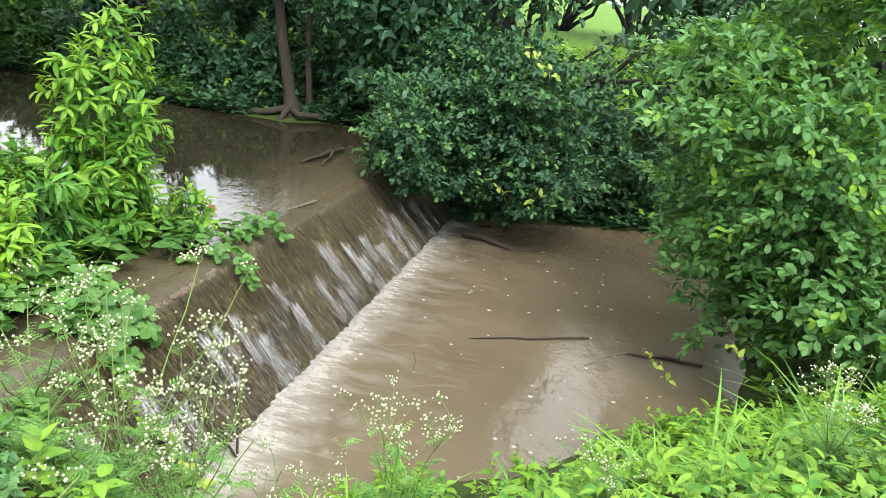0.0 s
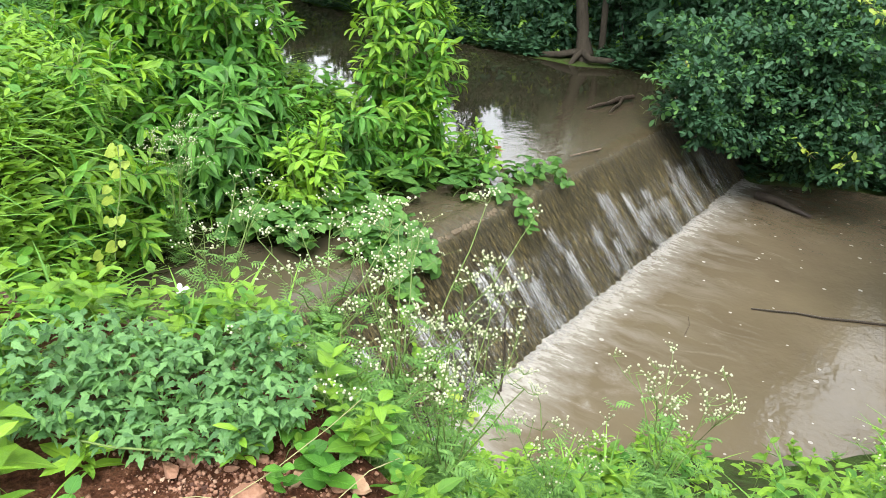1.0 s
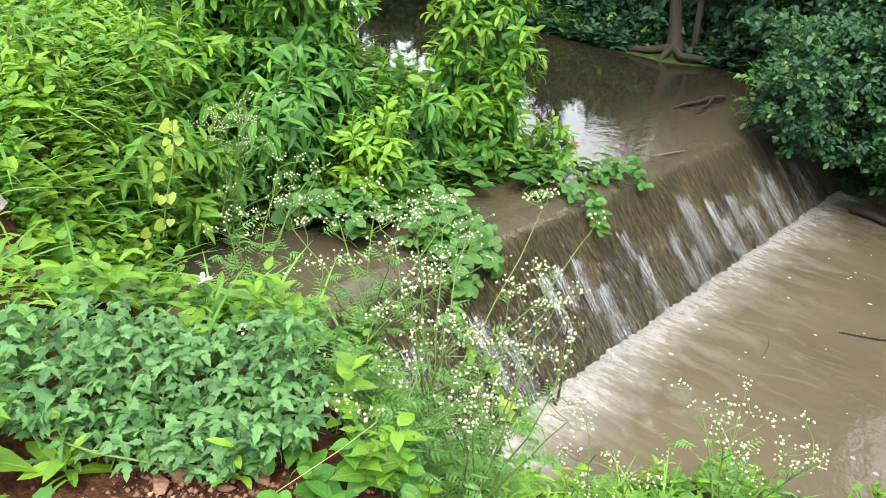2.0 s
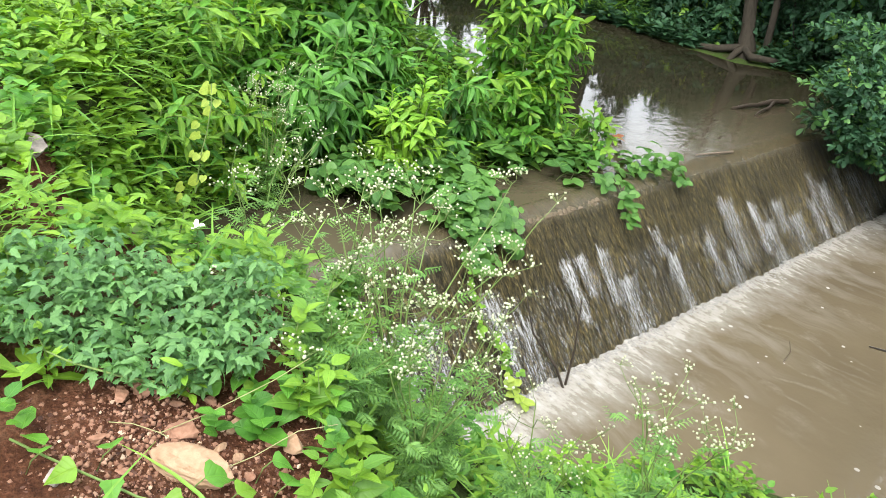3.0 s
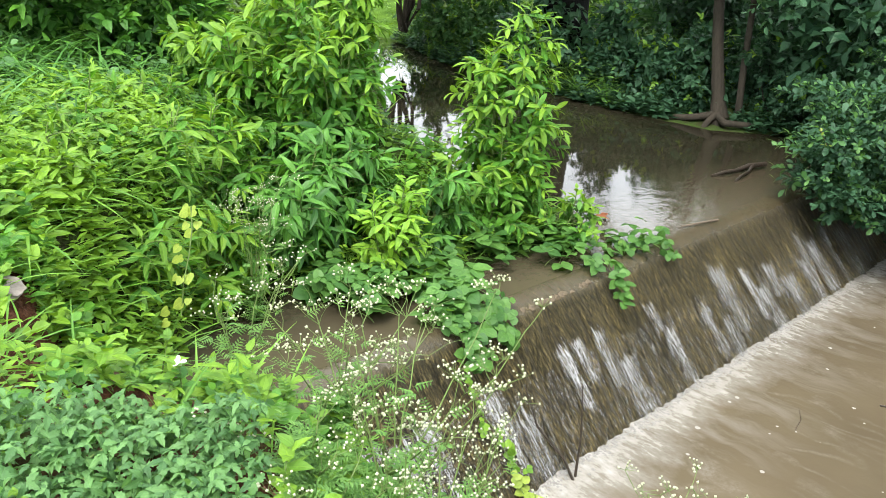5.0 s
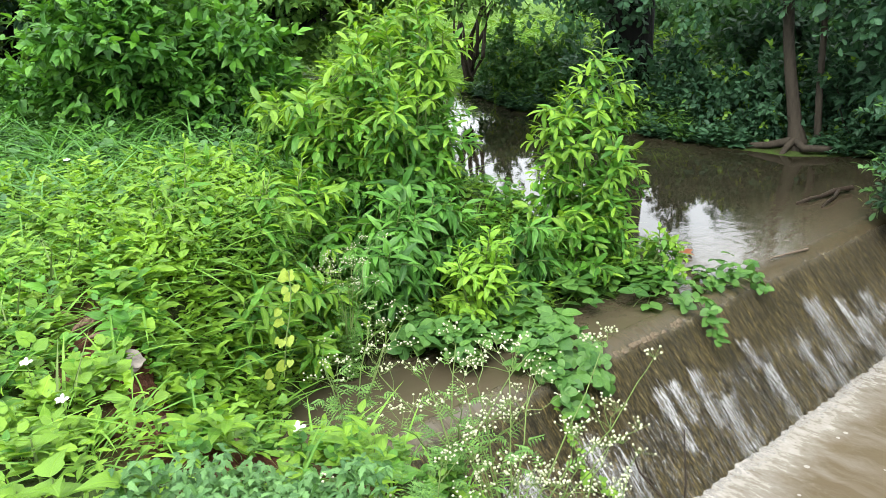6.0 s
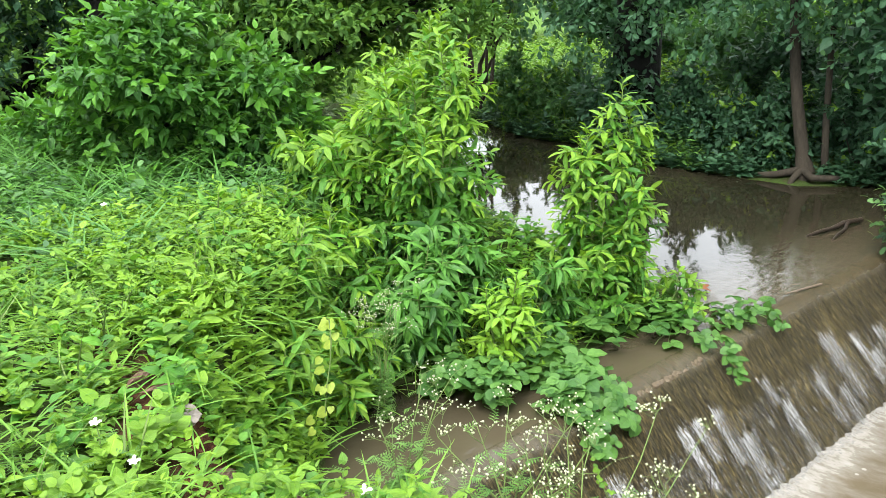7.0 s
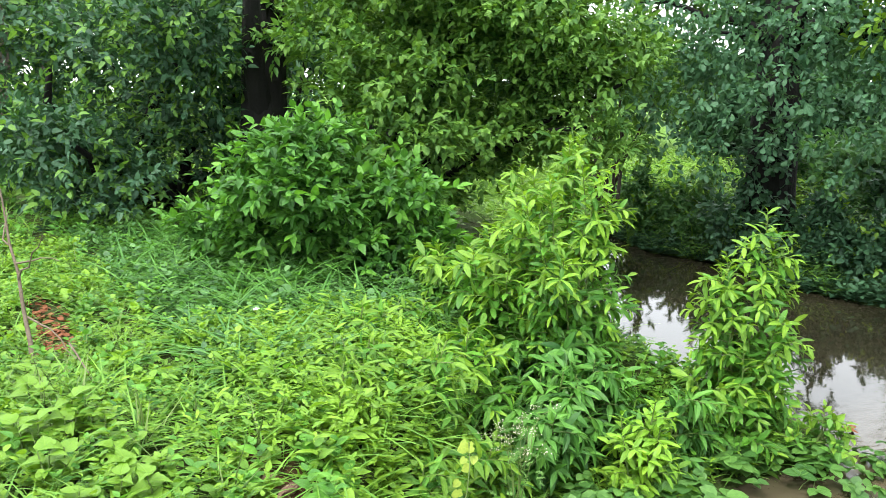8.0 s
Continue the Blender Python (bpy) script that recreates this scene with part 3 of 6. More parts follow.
def face_grid(y0, y1, ny, nu, u0=0.0, u1=1.0, lift=0.0, rough=0.012, seed=0):
    u = np.linspace(u0, u1, nu)
    y = np.linspace(y0, y1, ny)
    X, Z = weir_line(u)
    U, YY = np.meshgrid(u, y, indexing="ij")
    w = np.sin(YY * 37 + seed) * np.sin(YY * 13.3) * 0.6 + np.sin(YY * 71 + 1.3 * seed + 3 * U) * 0.4 + 0.5 * np.sin(YY * 9 + U * 5)
    off = lift + rough * w * np.clip((U - 0.1) * 4, 0, 1)
    XX = X[:, None] + off * 0.7
    ZZ = Z[:, None] + off * 0.7
    i, j = np.meshgrid(np.arange(nu - 1), np.arange(ny - 1), indexing="ij")
    q = np.stack([i * ny + j, (i + 1) * ny + j, (i + 1) * ny + j + 1, i * ny + j + 1], -1).reshape(-1, 4)
    return np.stack([XX, YY, ZZ], -1).reshape(-1, 3), q


part("water_sheet", face_grid(Y0, Y1, 420, 40), FACE, weir, "thin brown water over wet dark masonry")
body = np.array([(x, y, z) for y in (Y0, Y1) for x, z in ((CREST_X - 0.5, 0.2), (CREST_X - 0.5, POND_Z - 0.08), (CREST_X - 0.1, POND_Z - 0.06), (FOOT_X - 0.06, POOL_Z - 0.1), (FOOT_X - 0.06, 0.2))])
bm = bmesh.new()
vs = [bm.verts.new(v) for v in body]
for f in ([0, 1, 2, 3, 4], [9, 8, 7, 6, 5]):
    bm.faces.new([vs[i] for i in f])
for i in range(5):
    j = (i + 1) % 5
    bm.faces.new([vs[j], vs[i], vs[i + 5], vs[j + 5]])
bmesh.ops.recalc_face_normals(bm, faces=bm.faces)
me = bpy.data.meshes.new("wall_body")
bm.to_mesh(me)
bm.free()
me.materials.append(MASONRY)
wall = new("wall_body", me)
wall.parent = weir

rng = np.random.default_rng(5)
# threads of white water: place along the weir, where on the slope they begin, width
STREAMS = [(4.40, .40, .20, 1.0), (4.62, .45, .16, 1.0), (4.80, .42, .14, 1.0), (5.27, .42, .13, 1.0), (5.42, .6, .16, 1.0), (5.93, .40, .10, .82), (6.07, .42, .08, .7), (6.28, .42, .10, .8),
           (6.41, .60, .2, 1.0), (6.86, .42, .09, .62), (6.94, .58, .13, 1.0), (7.42, .56, .13, .95), (7.62, .70, .16, 1.0), (7.80, .36, .2, .9), (8.12, .45, .10, .9), (8.28, .62, .22, 1.0),
           (8.52, .52, .13, .8), (8.70, .66, .2, 1.0), (9.08, .58, .2, 1.0), (9.20, .40, .10, .8), (9.36, .48, .18, 1.0), (9.7, .4, .13, 1.0), (10.0, .5, .2, 1.0), (10.3, .4, .12, 1.0)]
def run_off(sy, w, u0, u1, lift, nx=8, nu=14):
    """A patch of running water on the face, with its own across and along coordinates."""
    V, F = face_grid(sy - w / 2, sy + w / 2, nx, nu, u0, u1, lift, 0.012, sy * 7)
    return V, F, nx, nu


def water_patch(name, sy, w, u0, u1, lift, mat, label, nx=8, nu=14):
    V, F, nx, nu = run_off(sy, w, u0, u1, lift, nx, nu)
    ob = part(name, (V, F), mat, weir, label)
    uv = ob.data.uv_layers.new(name="along")
    A, B = np.meshgrid(np.linspace(0, 1, nu), np.linspace(0, 1, nx), indexing="ij")
    per = np.stack([B.ravel(), A.ravel()], -1)
    idx = np.empty(len(ob.data.loops), np.int32)
    ob.data.loops.foreach_get("vertex_index", idx)
    uv.data.foreach_set("uv", per[idx].astype(np.float32).ravel())
    return ob


for sy, u0, w, u1 in STREAMS:
    water_patch("white_stream", sy, w * 1.9, u0 - 0.03, u1, 0.02 + 0.01 * rng.random(), STREAM, "white broken water")
water_patch("splash_veil", 0.5 * (4.0 + Y1), Y1 - 4.0, 0.5, 1.0, 0.016, SPRAY, "sparse white flecks of broken water", 200, 14)
# froth heaped along the foot of the fall
n = 3600
fy = rng.uniform(4.1, 10.9, n)
fx = FOOT_X - 0.015 + np.abs(rng.normal(0, 0.032, n)) * (1 + 0.5 * np.sin(fy * 5.3) * np.sin(fy * 2.1))
fz = np.full(n, POOL_Z - 0.002)
part("froth", scatter(FROTH, np.stack([fx, fy, fz], -1), np.stack([rng.normal(0, 1, n), rng.normal(0, 1, n), 0 * fy], -1), np.tile((0, 0, 1.0), (n, 1)), 0.007 + 0.022 * rng.random(n) ** 2), FROTH_WHITE, weir, "white froth at the foot of the fall", kind="stuff")
# uneven dark stones along the worn lip of the crest
for i in range(22):
    y = 5.62 + 0.04 * i + rng.uniform(-0.01, 0.01)
    bm = bmesh.new()
    bmesh.ops.create_icosphere(bm, subdivisions=2, radius=1.0)
    h = rng.uniform(0.014, 0.032)
    for v in bm.verts:
        v.co = Vector((v.co.x * 0.030, v.co.y * 0.036, v.co.z * h)) * (1 + 0.25 * math.sin(7 * v.co.x + i) * math.sin(5 * v.co.z + 2 * i))
    me = bpy.data.meshes.new("crest_stone")
    bm.to_mesh(me)
    bm.free()
    me.materials.append(LIPSTONE)
    st = new("crest_stone", me)
    st.parent = weir
    st.location = (CREST_X + 0.018 + rng.uniform(-0.01, 0.01), y, POND_Z - 0.050)

# ---------------------------------------------------------------- plant builders
UPV = np.array([0, 0, 1.0])


def sprigs(rng, P, A, length, count, shape, size, lift=0.35, spin=2.4, tilt=0.75):
    """Leafy twigs: from places P along axes A, count leaves each, set round the twig and turned to the sky."""
    n = len(P)
    A = unit(A)
    ref = unit(np.cross(A, UPV + 0.01))
    ref2 = np.cross(A, ref)
    Ts, Ys, Us, Ss = [], [], [], []
    ph = rng.uniform(0, TAU, n)
    L = length * rng.uniform(0.7, 1.25, n)
    for i in range(count):
        t = (i + 0.5) / count
        a = ph + i * spin
        side = np.cos(a)[:, None] * ref + np.sin(a)[:, None] * ref2
        y = side * (1 - 0.55 * t) + A * (0.35 + 0.8 * t) + rng.normal(0, 0.18, (n, 3)) + UPV * 0.1
        Ts.append(P + A * (L * t)[:, None])
        Ys.append(y)
        Us.append(UPV * tilt + A * lift + rng.normal(0, 0.35, (n, 3)))
        Ss.append(size * rng.uniform(0.65, 1.2, n))
    return scatter(shape, np.concatenate(Ts), np.concatenate(Ys), np.concatenate(Us), np.concatenate(Ss))


def crown_points(rng, blobs, n, inner=0.6):
    B = np.array(blobs, float)
    area = B[:, 3] * B[:, 4] + B[:, 4] * B[:, 5] + B[:, 3] * B[:, 5]
    pick = rng.choice(len(B), n, p=area / area.sum())
    u = rand_dir(rng, n)
    r = inner + (1.06 - inner) * np.sqrt(rng.random(n))
    wob = 1 + 0.16 * np.sin(u[:, 0] * 7 + pick) * np.sin(u[:, 1] * 6 + 2 * pick) + 0.1 * np.sin(u[:, 2] * 11)
    P = B[pick, :3] + u * B[pick, 3:] * (r * wob)[:, None]
    return P, u, pick


def clusters(rng, blobs, per, flat=0.0):
    """Breaks each rounded mass of a crown into smaller leafy clusters with gaps between."""
    if not per:
        return blobs
    out = []
    for b in blobs:
        for i in range(per):
            d = rand_dir(rng, 1)[0]
            c = np.array(b[:3]) + d * np.array(b[3:]) * rng.uniform(0.45, 0.88)
            out.append((*c, *(np.array(b[3:]) * rng.uniform(0.26, 0.46) * np.array([1.15 + 0.2 * flat, 1.15 + 0.2 * flat, 0.8 * (1 - 0.6 * flat)]))))
    return out


def bushy(name, label, category, blobs, n, shape, size, mat, root, seed, count=8, twig=0.16, wood=None, inner=0.55, limb=0.03, group="", limbs=9, extra=None, floor=None, lump=12, flat=0.0):
    """A bush or tree crown of leafy twigs on limbs that rise from its root."""
    rng = np.random.default_rng(seed)
    ob = thing(name, label, category, group)
    P, u, pick = crown_points(rng, clusters(rng, blobs, lump, flat), n, 0.25 if lump else inner)
    if floor is not None:
        keep = P[:, 2] > floor
        P, u = P[keep], u[keep]
    A = u * 0.8 + rng.normal(0, 0.45, P.shape) + np.array([0, 0, 0.12])
    A[:, 2] *= 1 - flat
    part("foliage", sprigs(rng, P, A, twig, count, shape, size, tilt=0.75 + flat), mat, ob, kind="stuff")
    if extra:
        m2, frac, s2 = extra
        idx = rng.choice(len(P), max(1, int(len(P) * frac)), replace=False)
        part("paler_leaves", sprigs(rng, P[idx] + unit(A[idx]) * twig * 0.8, A[idx], twig * 0.7, 5, shape, size * s2), m2, ob, "pale yellow-green leaves at some twig ends", kind="stuff")
    wood = wood or BARK
    for i in range(limbs):
        b = blobs[i % len(blobs)]
        tip = np.array(b[:3]) + rand_dir(rng, 1)[0] * np.array(b[3:]) * 0.75
        r0 = limb * rng.uniform(0.6, 1.1)
        Q = wander(rng, np.array(root) + rng.normal(0, limb, 3) * (1, 1, 0), tip, 7, 0.35)
        part("limb", tube(Q, np.linspace(r0, r0 * 0.2, 7), 6), wood, ob)
    return ob


def shrub(label, root, height, spread, stems, leaf, seed, mat=None, shape=None, group="shrubs on the silt bank", base_z=None, lean=(0, 0), young=None, shoot=0.30, fall=0.0):
    """An upright shrub: stems with arching side shoots, leaves set round each shoot, paler towards the tips."""
    mat, shape, young = mat or BRIGHT, shape or OBLONG, young or BRIGHT
    rng = np.random.default_rng(seed)
    ob = thing("shrub", label, "shrub", group)
    z0 = float(ground_z(root[0], root[1])) - 0.03 if base_z is None else base_z
    old, new_ = ([], [], [], []), ([], [], [], [])
    runs = []

    def leafy(Q, step, tip_young, first=0.2):
        seg = np.linalg.norm(np.diff(Q, axis=0), axis=1)
        s = np.concatenate([[0], np.cumsum(seg)])
        m = max(5, int(s[-1] * (1 - first) / step))
        t = np.linspace(first, 1, m)
        C = np.stack([np.interp(t * s[-1], s, Q[:, i]) for i in range(3)], -1)
        d = unit(np.stack([np.interp(t * s[-1], s, np.gradient(Q[:, i])) for i in range(3)], -1))
        ph = rng.uniform(0, TAU) + np.arange(m) * 2.4
        r1 = unit(np.cross(d, UPV + 0.02))
        r2 = np.cross(r1, d)
        out = np.cos(ph)[:, None] * r1 + np.sin(ph)[:, None] * r2 * 0.7
        y = unit(out + d * (0.35 + 0.8 * t ** 2)[:, None] + rng.normal(0, 0.12, (m, 3)) - np.array([0, 0, fall]))
        size = leaf * rng.uniform(0.75, 1.12, m) * np.where(t > 0.85, 0.7, 1.0)
        up = UPV * 0.9 + d * 0.35 + rng.normal(0, 0.28, (m, 3))
        fresh = t > 1 - tip_young
        for box, k in ((old, ~fresh), (new_, fresh)):
            for lst, arr in zip(box, (C, y, up, size)):
                lst.append(arr[k])

    for i in range(stems):
        a = TAU * i / stems + rng.uniform(-0.5, 0.5)
        r = spread * math.sqrt((i + 0.4) / stems)
        h = height * (1 - 0.35 * (r / max(spread, 1e-6)) ** 1.5) * rng.uniform(0.82, 1.06)
        foot = np.array([root[0] + 0.25 * r * math.cos(a), root[1] + 0.25 * r * math.sin(a), z0])
        tip = np.array([root[0] + r * math.cos(a) + lean[0], root[1] + r * math.sin(a) + lean[1], z0 + h])
        Q = wander(rng, foot, tip, 8, 0.12)
        part("stem", tube(Q, np.linspace(0.010, 0.003, 8), 5), STEM, ob)
        leafy(Q[4:], 0.017, 0.45)
        n = int(h / 0.07)
        for b in range(n):
            t = 0.10 + 0.82 * (b + rng.uniform(0, 0.8)) / n
            o = np.array([np.interp(t, np.linspace(0, 1, 8), Q[:, c]) for c in range(3)])
            ang = a + rng.normal(0, 1.3) if spread > 0.2 else b * 2.4 + rng.uniform(-0.4, 0.4)
            ln = shoot * rng.uniform(0.55, 1.15) * (1.1 - 0.55 * t)
            rise = rng.uniform(0.35, 0.95)
            k = np.linspace(0, 1, 5)[:, None]
            P = o + np.array([math.cos(ang), math.sin(ang), 0]) * k * ln + UPV * (rise * k - (0.25 + rise * 0.3) * k * k) * ln
            runs.append(tube(P, np.linspace(0.004, 0.0015, 5), 4))
            leafy(P, 0.0155, 0.55 if t > 0.55 else 0.12)
    part("twig_work", join(runs), STEM, ob, kind="stuff")
    part("foliage", scatter(shape, *[np.concatenate(x) for x in old]), mat, ob, kind="stuff")
    part("paler_leaves", scatter(shape, *[np.concatenate(x) for x in new_]), young, ob, "paler young leaves at the shoot tips", kind="stuff")
    return ob


def carpet(name, label, category, pts, shape, size, mat, seed, height=0.16, trio=True, group="", stalk=0.6, normal=None, tilt=0.3):
    """Creeper: stalked leaves that stand in a loose layer over the places pts (n, 3)."""
    rng = np.random.default_rng(seed)
    pts = np.asarray(pts, float)
    n = len(pts)
    up = np.tile(UPV if normal is None else np.asarray(normal, float), (n, 1))
    T = pts + up * (height * rng.uniform(0.15, 1.0, n) ** 0.8)[:, None]
    a = rng.uniform(0, TAU, n)
    y0 = np.stack([np.cos(a), np.sin(a), rng.uniform(-0.25, 0.3, n)], -1)
    U = up + rng.normal(0, tilt, (n, 3))
    S = size * rng.uniform(0.55, 1.2, n)
    ob = thing(name, label, category, group)
    P = []
    if trio:
        s = unit(np.cross(y0, U))
        for k3, w in ((0, 1.0), (1.3, 0.9), (-1.3, 0.9)):
            P.append(scatter(shape, T, y0 * (1 if k3 == 0 else 0.35) + s * k3, U, S * w))
    else:
        P.append(scatter(shape, T, y0, U, S))
    part("foliage", join(P), mat, ob, kind="stuff")
    runs = []
    for i in range(max(2, min(8, n // 25))):
        a_, b_ = rng.integers(0, n, 2)
        if np.linalg.norm(pts[a_] - pts[b_]) < 1.0:
            Q = wander(rng, pts[a_], pts[b_], 6, 0.2)
            Q = Q + up[0] * 0.02
            runs.append(tube(Q, np.full(6, 0.003), 4))
    if runs:
        part("vine_work", join(runs), STEM, ob, kind="stuff")
    return ob


def area_points(rng, cx, cy, rx, ry, n, turn=0.0):
    u = rng.random(n) ** 0.5
    a = rng.uniform(0, TAU, n)
    px_, py_ = u * np.cos(a) * rx, u * np.sin(a) * ry
    c, s = math.cos(turn), math.sin(turn)
    x, y = cx + px_ * c - py_ * s, cy + px_ * s + py_ * c
    return np.stack([x, y, ground_z(x, y)], -1)


def weeds(rng, pts, shape, size, hmin, hmax, leaves):
    """Small leafy weeds: pairs of leaves up a short stem at every place."""
    n = len(pts)
    H = rng.uniform(hmin, hmax, n)
    scale = rng.uniform(0.55, 1.3, n)
    A = unit(np.stack([rng.normal(0, 0.25, n), rng.normal(0, 0.25, n), np.ones(n)], -1))
    Ts, Ys, Us, Ss, st = [], [], [], [], []
    ph = rng.uniform(0, TAU, n)
    for i in range(leaves):
        t = 0.25 + 0.75 * i / max(leaves - 1, 1)
        a = ph + i * 2.4
        Ts.append(pts + A * (H * t)[:, None])
        Ys.append(np.stack([np.cos(a), np.sin(a), 0.25 + 0.5 * t + 0 * a], -1) + rng.normal(0, 0.15, (n, 3)))
        Us.append(np.tile(UPV, (n, 1)) + rng.normal(0, 0.3, (n, 3)))
        Ss.append(size * scale * rng.uniform(0.55, 1.2, n) * (1.1 - 0.4 * t))
    V, F = scatter(shape, np.concatenate(Ts), np.concatenate(Ys), np.concatenate(Us), np.concatenate(Ss))
    SV, SF = scatter(STRAIGHT, pts, A, rand_dir(rng, n), H * 1.02)
    return (V, F), (SV, SF)


def tufts(rng, pts, length, per, spread=0.7, shape=GRASS):
    """Grass: per blades from each place, arching outwards."""
    n = len(pts) * per
    P = np.repeat(pts, per, axis=0) + np.concatenate([rng.normal(0, 0.02, (n, 2)), np.zeros((n, 1))], -1)
    a = rng.uniform(0, TAU, n)
    e = rng.uniform(0.15, 1, n) * spread
    Y = np.stack([np.cos(a) * e, np.sin(a) * e, np.ones(n)], -1)
    out = np.stack([-np.cos(a), -np.sin(a), 0.3 + 0 * a], -1)
    return scatter(shape, P, Y, out, length * rng.uniform(0.5, 1.15, n))


def feathered(rng, T, Y, size, pairs=5):
    """Deeply cut fern-like leaves: narrow lobes along a midrib at every place T."""
    n = len(T)
    y = unit(Y)
    U = np.tile(UPV, (n, 1)) + rng.normal(0, 0.25, (n, 3))
    s = unit(np.cross(y, U))
    out = [scatter(STRAIGHT, T, y, U, np.full(n, size))]
    for i in range(pairs):
        t = 0.2 + 0.75 * i / pairs
        for sg in (1, -1):
            out.append(scatter(SLIVER, T + y * (size * t), y * 0.7 + s * sg, U, np.full(n, size * (0.42 - 0.25 * t))))
    return join(out)


def parthenium(root, top, spread, seed, tips=9, lean=(0, 0), heads=8, head=0.0078, low=0.25, cut=150):
    """A wiry flowering weed: forked stems, cut leaves below, small cream flower heads above."""
    rng = np.random.default_rng(seed)
    ob = thing("flowering_weed", "wiry green weed with feathery leaves and tiny cream-white flower heads", "weed", "flowering weeds on the bank")
    z0 = float(ground_z(root[0], root[1])) - 0.02
    height = top - z0
    base = np.array([root[0], root[1], z0])
    fork = base + np.array([lean[0] * 0.4, lean[1] * 0.4, height * 0.45])
    main = wander(rng, base, fork, 6, 0.1)
    part("stem", tube(main, np.linspace(0.0045, 0.003, 6), 5), STEM, ob)
    F, St = [], []
    for i in range(tips):
        a = TAU * i / tips + rng.uniform(-0.4, 0.4)
        r = spread * rng.uniform(0.35, 1.0)
        start = main[rng.integers(3, 6)]
        e = base + np.array([lean[0] + r * math.cos(a), lean[1] + r * math.sin(a), height * rng.uniform(0.78, 1.05)])
        Q = wander(rng, start, e, 6, 0.12)
        part("branch", tube(Q, np.linspace(0.003, 0.0014, 6), 5), STEM, ob)
        for j in range(4):
            o = Q[-1 - rng.integers(0, 2)]
            hub = o + np.array([rng.normal(0, 0.04), rng.normal(0, 0.04), rng.uniform(0.02, 0.07)])
            St.append(tube(np.stack([o, (o + hub) / 2 + rng.normal(0, 0.006, 3), hub]), [0.0013, 0.0011, 0.0009], 3))
            m = int(rng.integers(5, 5 + heads // 2))
            tops = hub + np.stack([rng.normal(0, 0.016, m), rng.normal(0, 0.016, m), rng.uniform(0.006, 0.022, m)], -1)
            for q in tops:
                St.append(tube(np.stack([hub, (hub + q) / 2, q]), [0.0007, 0.0006, 0.0006], 3))
            F.append(tops)
    part("twig_work", join(St), STEM, ob, kind="stuff")
    C = np.concatenate(F)
    d = rand_dir(rng, len(C))
    part("blossom", scatter(BUD, C, d, rand_dir(rng, len(C)), head * rng.uniform(0.7, 1.25, len(C))), CREAM, ob, "tiny cream-white flower heads", kind="stuff")
    t = rng.uniform(0.02, 1, cut) ** 0.8
    C = np.stack([np.interp(t, np.linspace(0, 1, 6), main[:, c]) for c in range(3)], -1)
    up = rng.random(cut) < 0.4
    C[up] += np.stack([rng.normal(0, spread * 0.35, cut), rng.normal(0, spread * 0.35, cut), height * rng.uniform(0.1, 0.4, cut)], -1)[up]
    a = rng.uniform(0, TAU, cut)
    part("cut_leaves", feathered(rng, C, np.stack([np.cos(a), np.sin(a), rng.uniform(0.1, 0.8, cut)], -1), 0.07), FEATHERY, ob, kind="stuff")
    return ob


def rock(label, at, size, mat, seed, group="stones on the bare soil", faces=11, lo=0.35, hi=0.75):
    """A weathered stone: a lumpy faceted block, partly sunk in the soil."""
    rng = np.random.default_rng(seed)
    bm = bmesh.new()
    bmesh.ops.create_icosphere(bm, subdivisions=4, radius=1.0)
    cuts = [(unit(rng.normal(0, 1, 3)), rng.uniform(lo, hi)) for _ in range(faces)]
    for v in bm.verts:
        p = np.array(v.co)
        for d, h in cuts:
            over = p @ d - h
            if over > 0:
                p = p - d * over * 0.96
        p = p * (1 + 0.05 * math.sin(9 * p[0] + seed) * math.sin(8 * p[1]) + 0.03 * math.sin(17 * p[2] + 5 * p[0]))
        v.co = Vector(p * np.array(size))
    me = bpy.data.meshes.new("stone")
    bm.to_mesh(me)
    bm.free()
    me.materials.append(mat)
    ob = new("stone", me)
    z = float(ground_z(at[0], at[1]))
    ob.matrix_world = pose(at[0], at[1], z + size[2] * 0.35, rng.uniform(-10, 10), rng.uniform(-10, 10), at[2])
    return tagged(ob, label, "stone", group)


def stick(name, label, pts, r0, r1, mat, category="stick", sides=6):
    ob = build(name, *tube(pts, np.linspace(r0, r1, len(pts)), sides), mat)
    return tagged(ob, label, category)

# ---------------------------------------------------------------- shrubs on the silt bank behind the crest
shrub("tall leafy shrub with bright green oblong leaves on the silt bank", (-2.25, 5.75), 1.62, 0.44, 10, 0.115, 11, LUSH, young=FRESH)
shrub("tall leafy shrub with bright green oblong leaves at the pond's edge", (-1.48, 6.7), 1.5, 0.28, 8, 0.115, 12, LUSH, young=FRESH)
shrub("small yellow-green shrub standing on the weir's crest", (-1.2, 5.4), 0.66, 0.2, 7, 0.105, 13, FRESH, base_z=1.2, young=LIME, shoot=0.2)
shrub("dense dark green shrub with drooping narrow leaves", (-1.75, 5.15), 0.8, 0.4, 8, 0.15, 14, DEEP, LANCE, young=MIDGREEN, fall=0.35)
shrub("low dark green shrub with drooping narrow leaves", (-1.45, 5.85), 0.5, 0.36, 7, 0.14, 15, DEEP, LANCE, young=MIDGREEN, fall=0.3)
shrub("leafy shrub with bright green oblong leaves on the bank", (-2.15, 4.75), 0.75, 0.36, 7, 0.12, 16, LUSH, young=FRESH)
shrub("tall leafy shrub with mid-green leaves behind the silt bank", (-3.0, 6.25), 1.85, 0.45, 9, 0.12, 17, LUSH, young=BRIGHT)
shrub("low leafy shrub overhanging the pond", (-1.05, 6.85), 0.42, 0.30, 8, 0.085, 19, MIDGREEN, OVATE, young=BRIGHT, shoot=0.2)
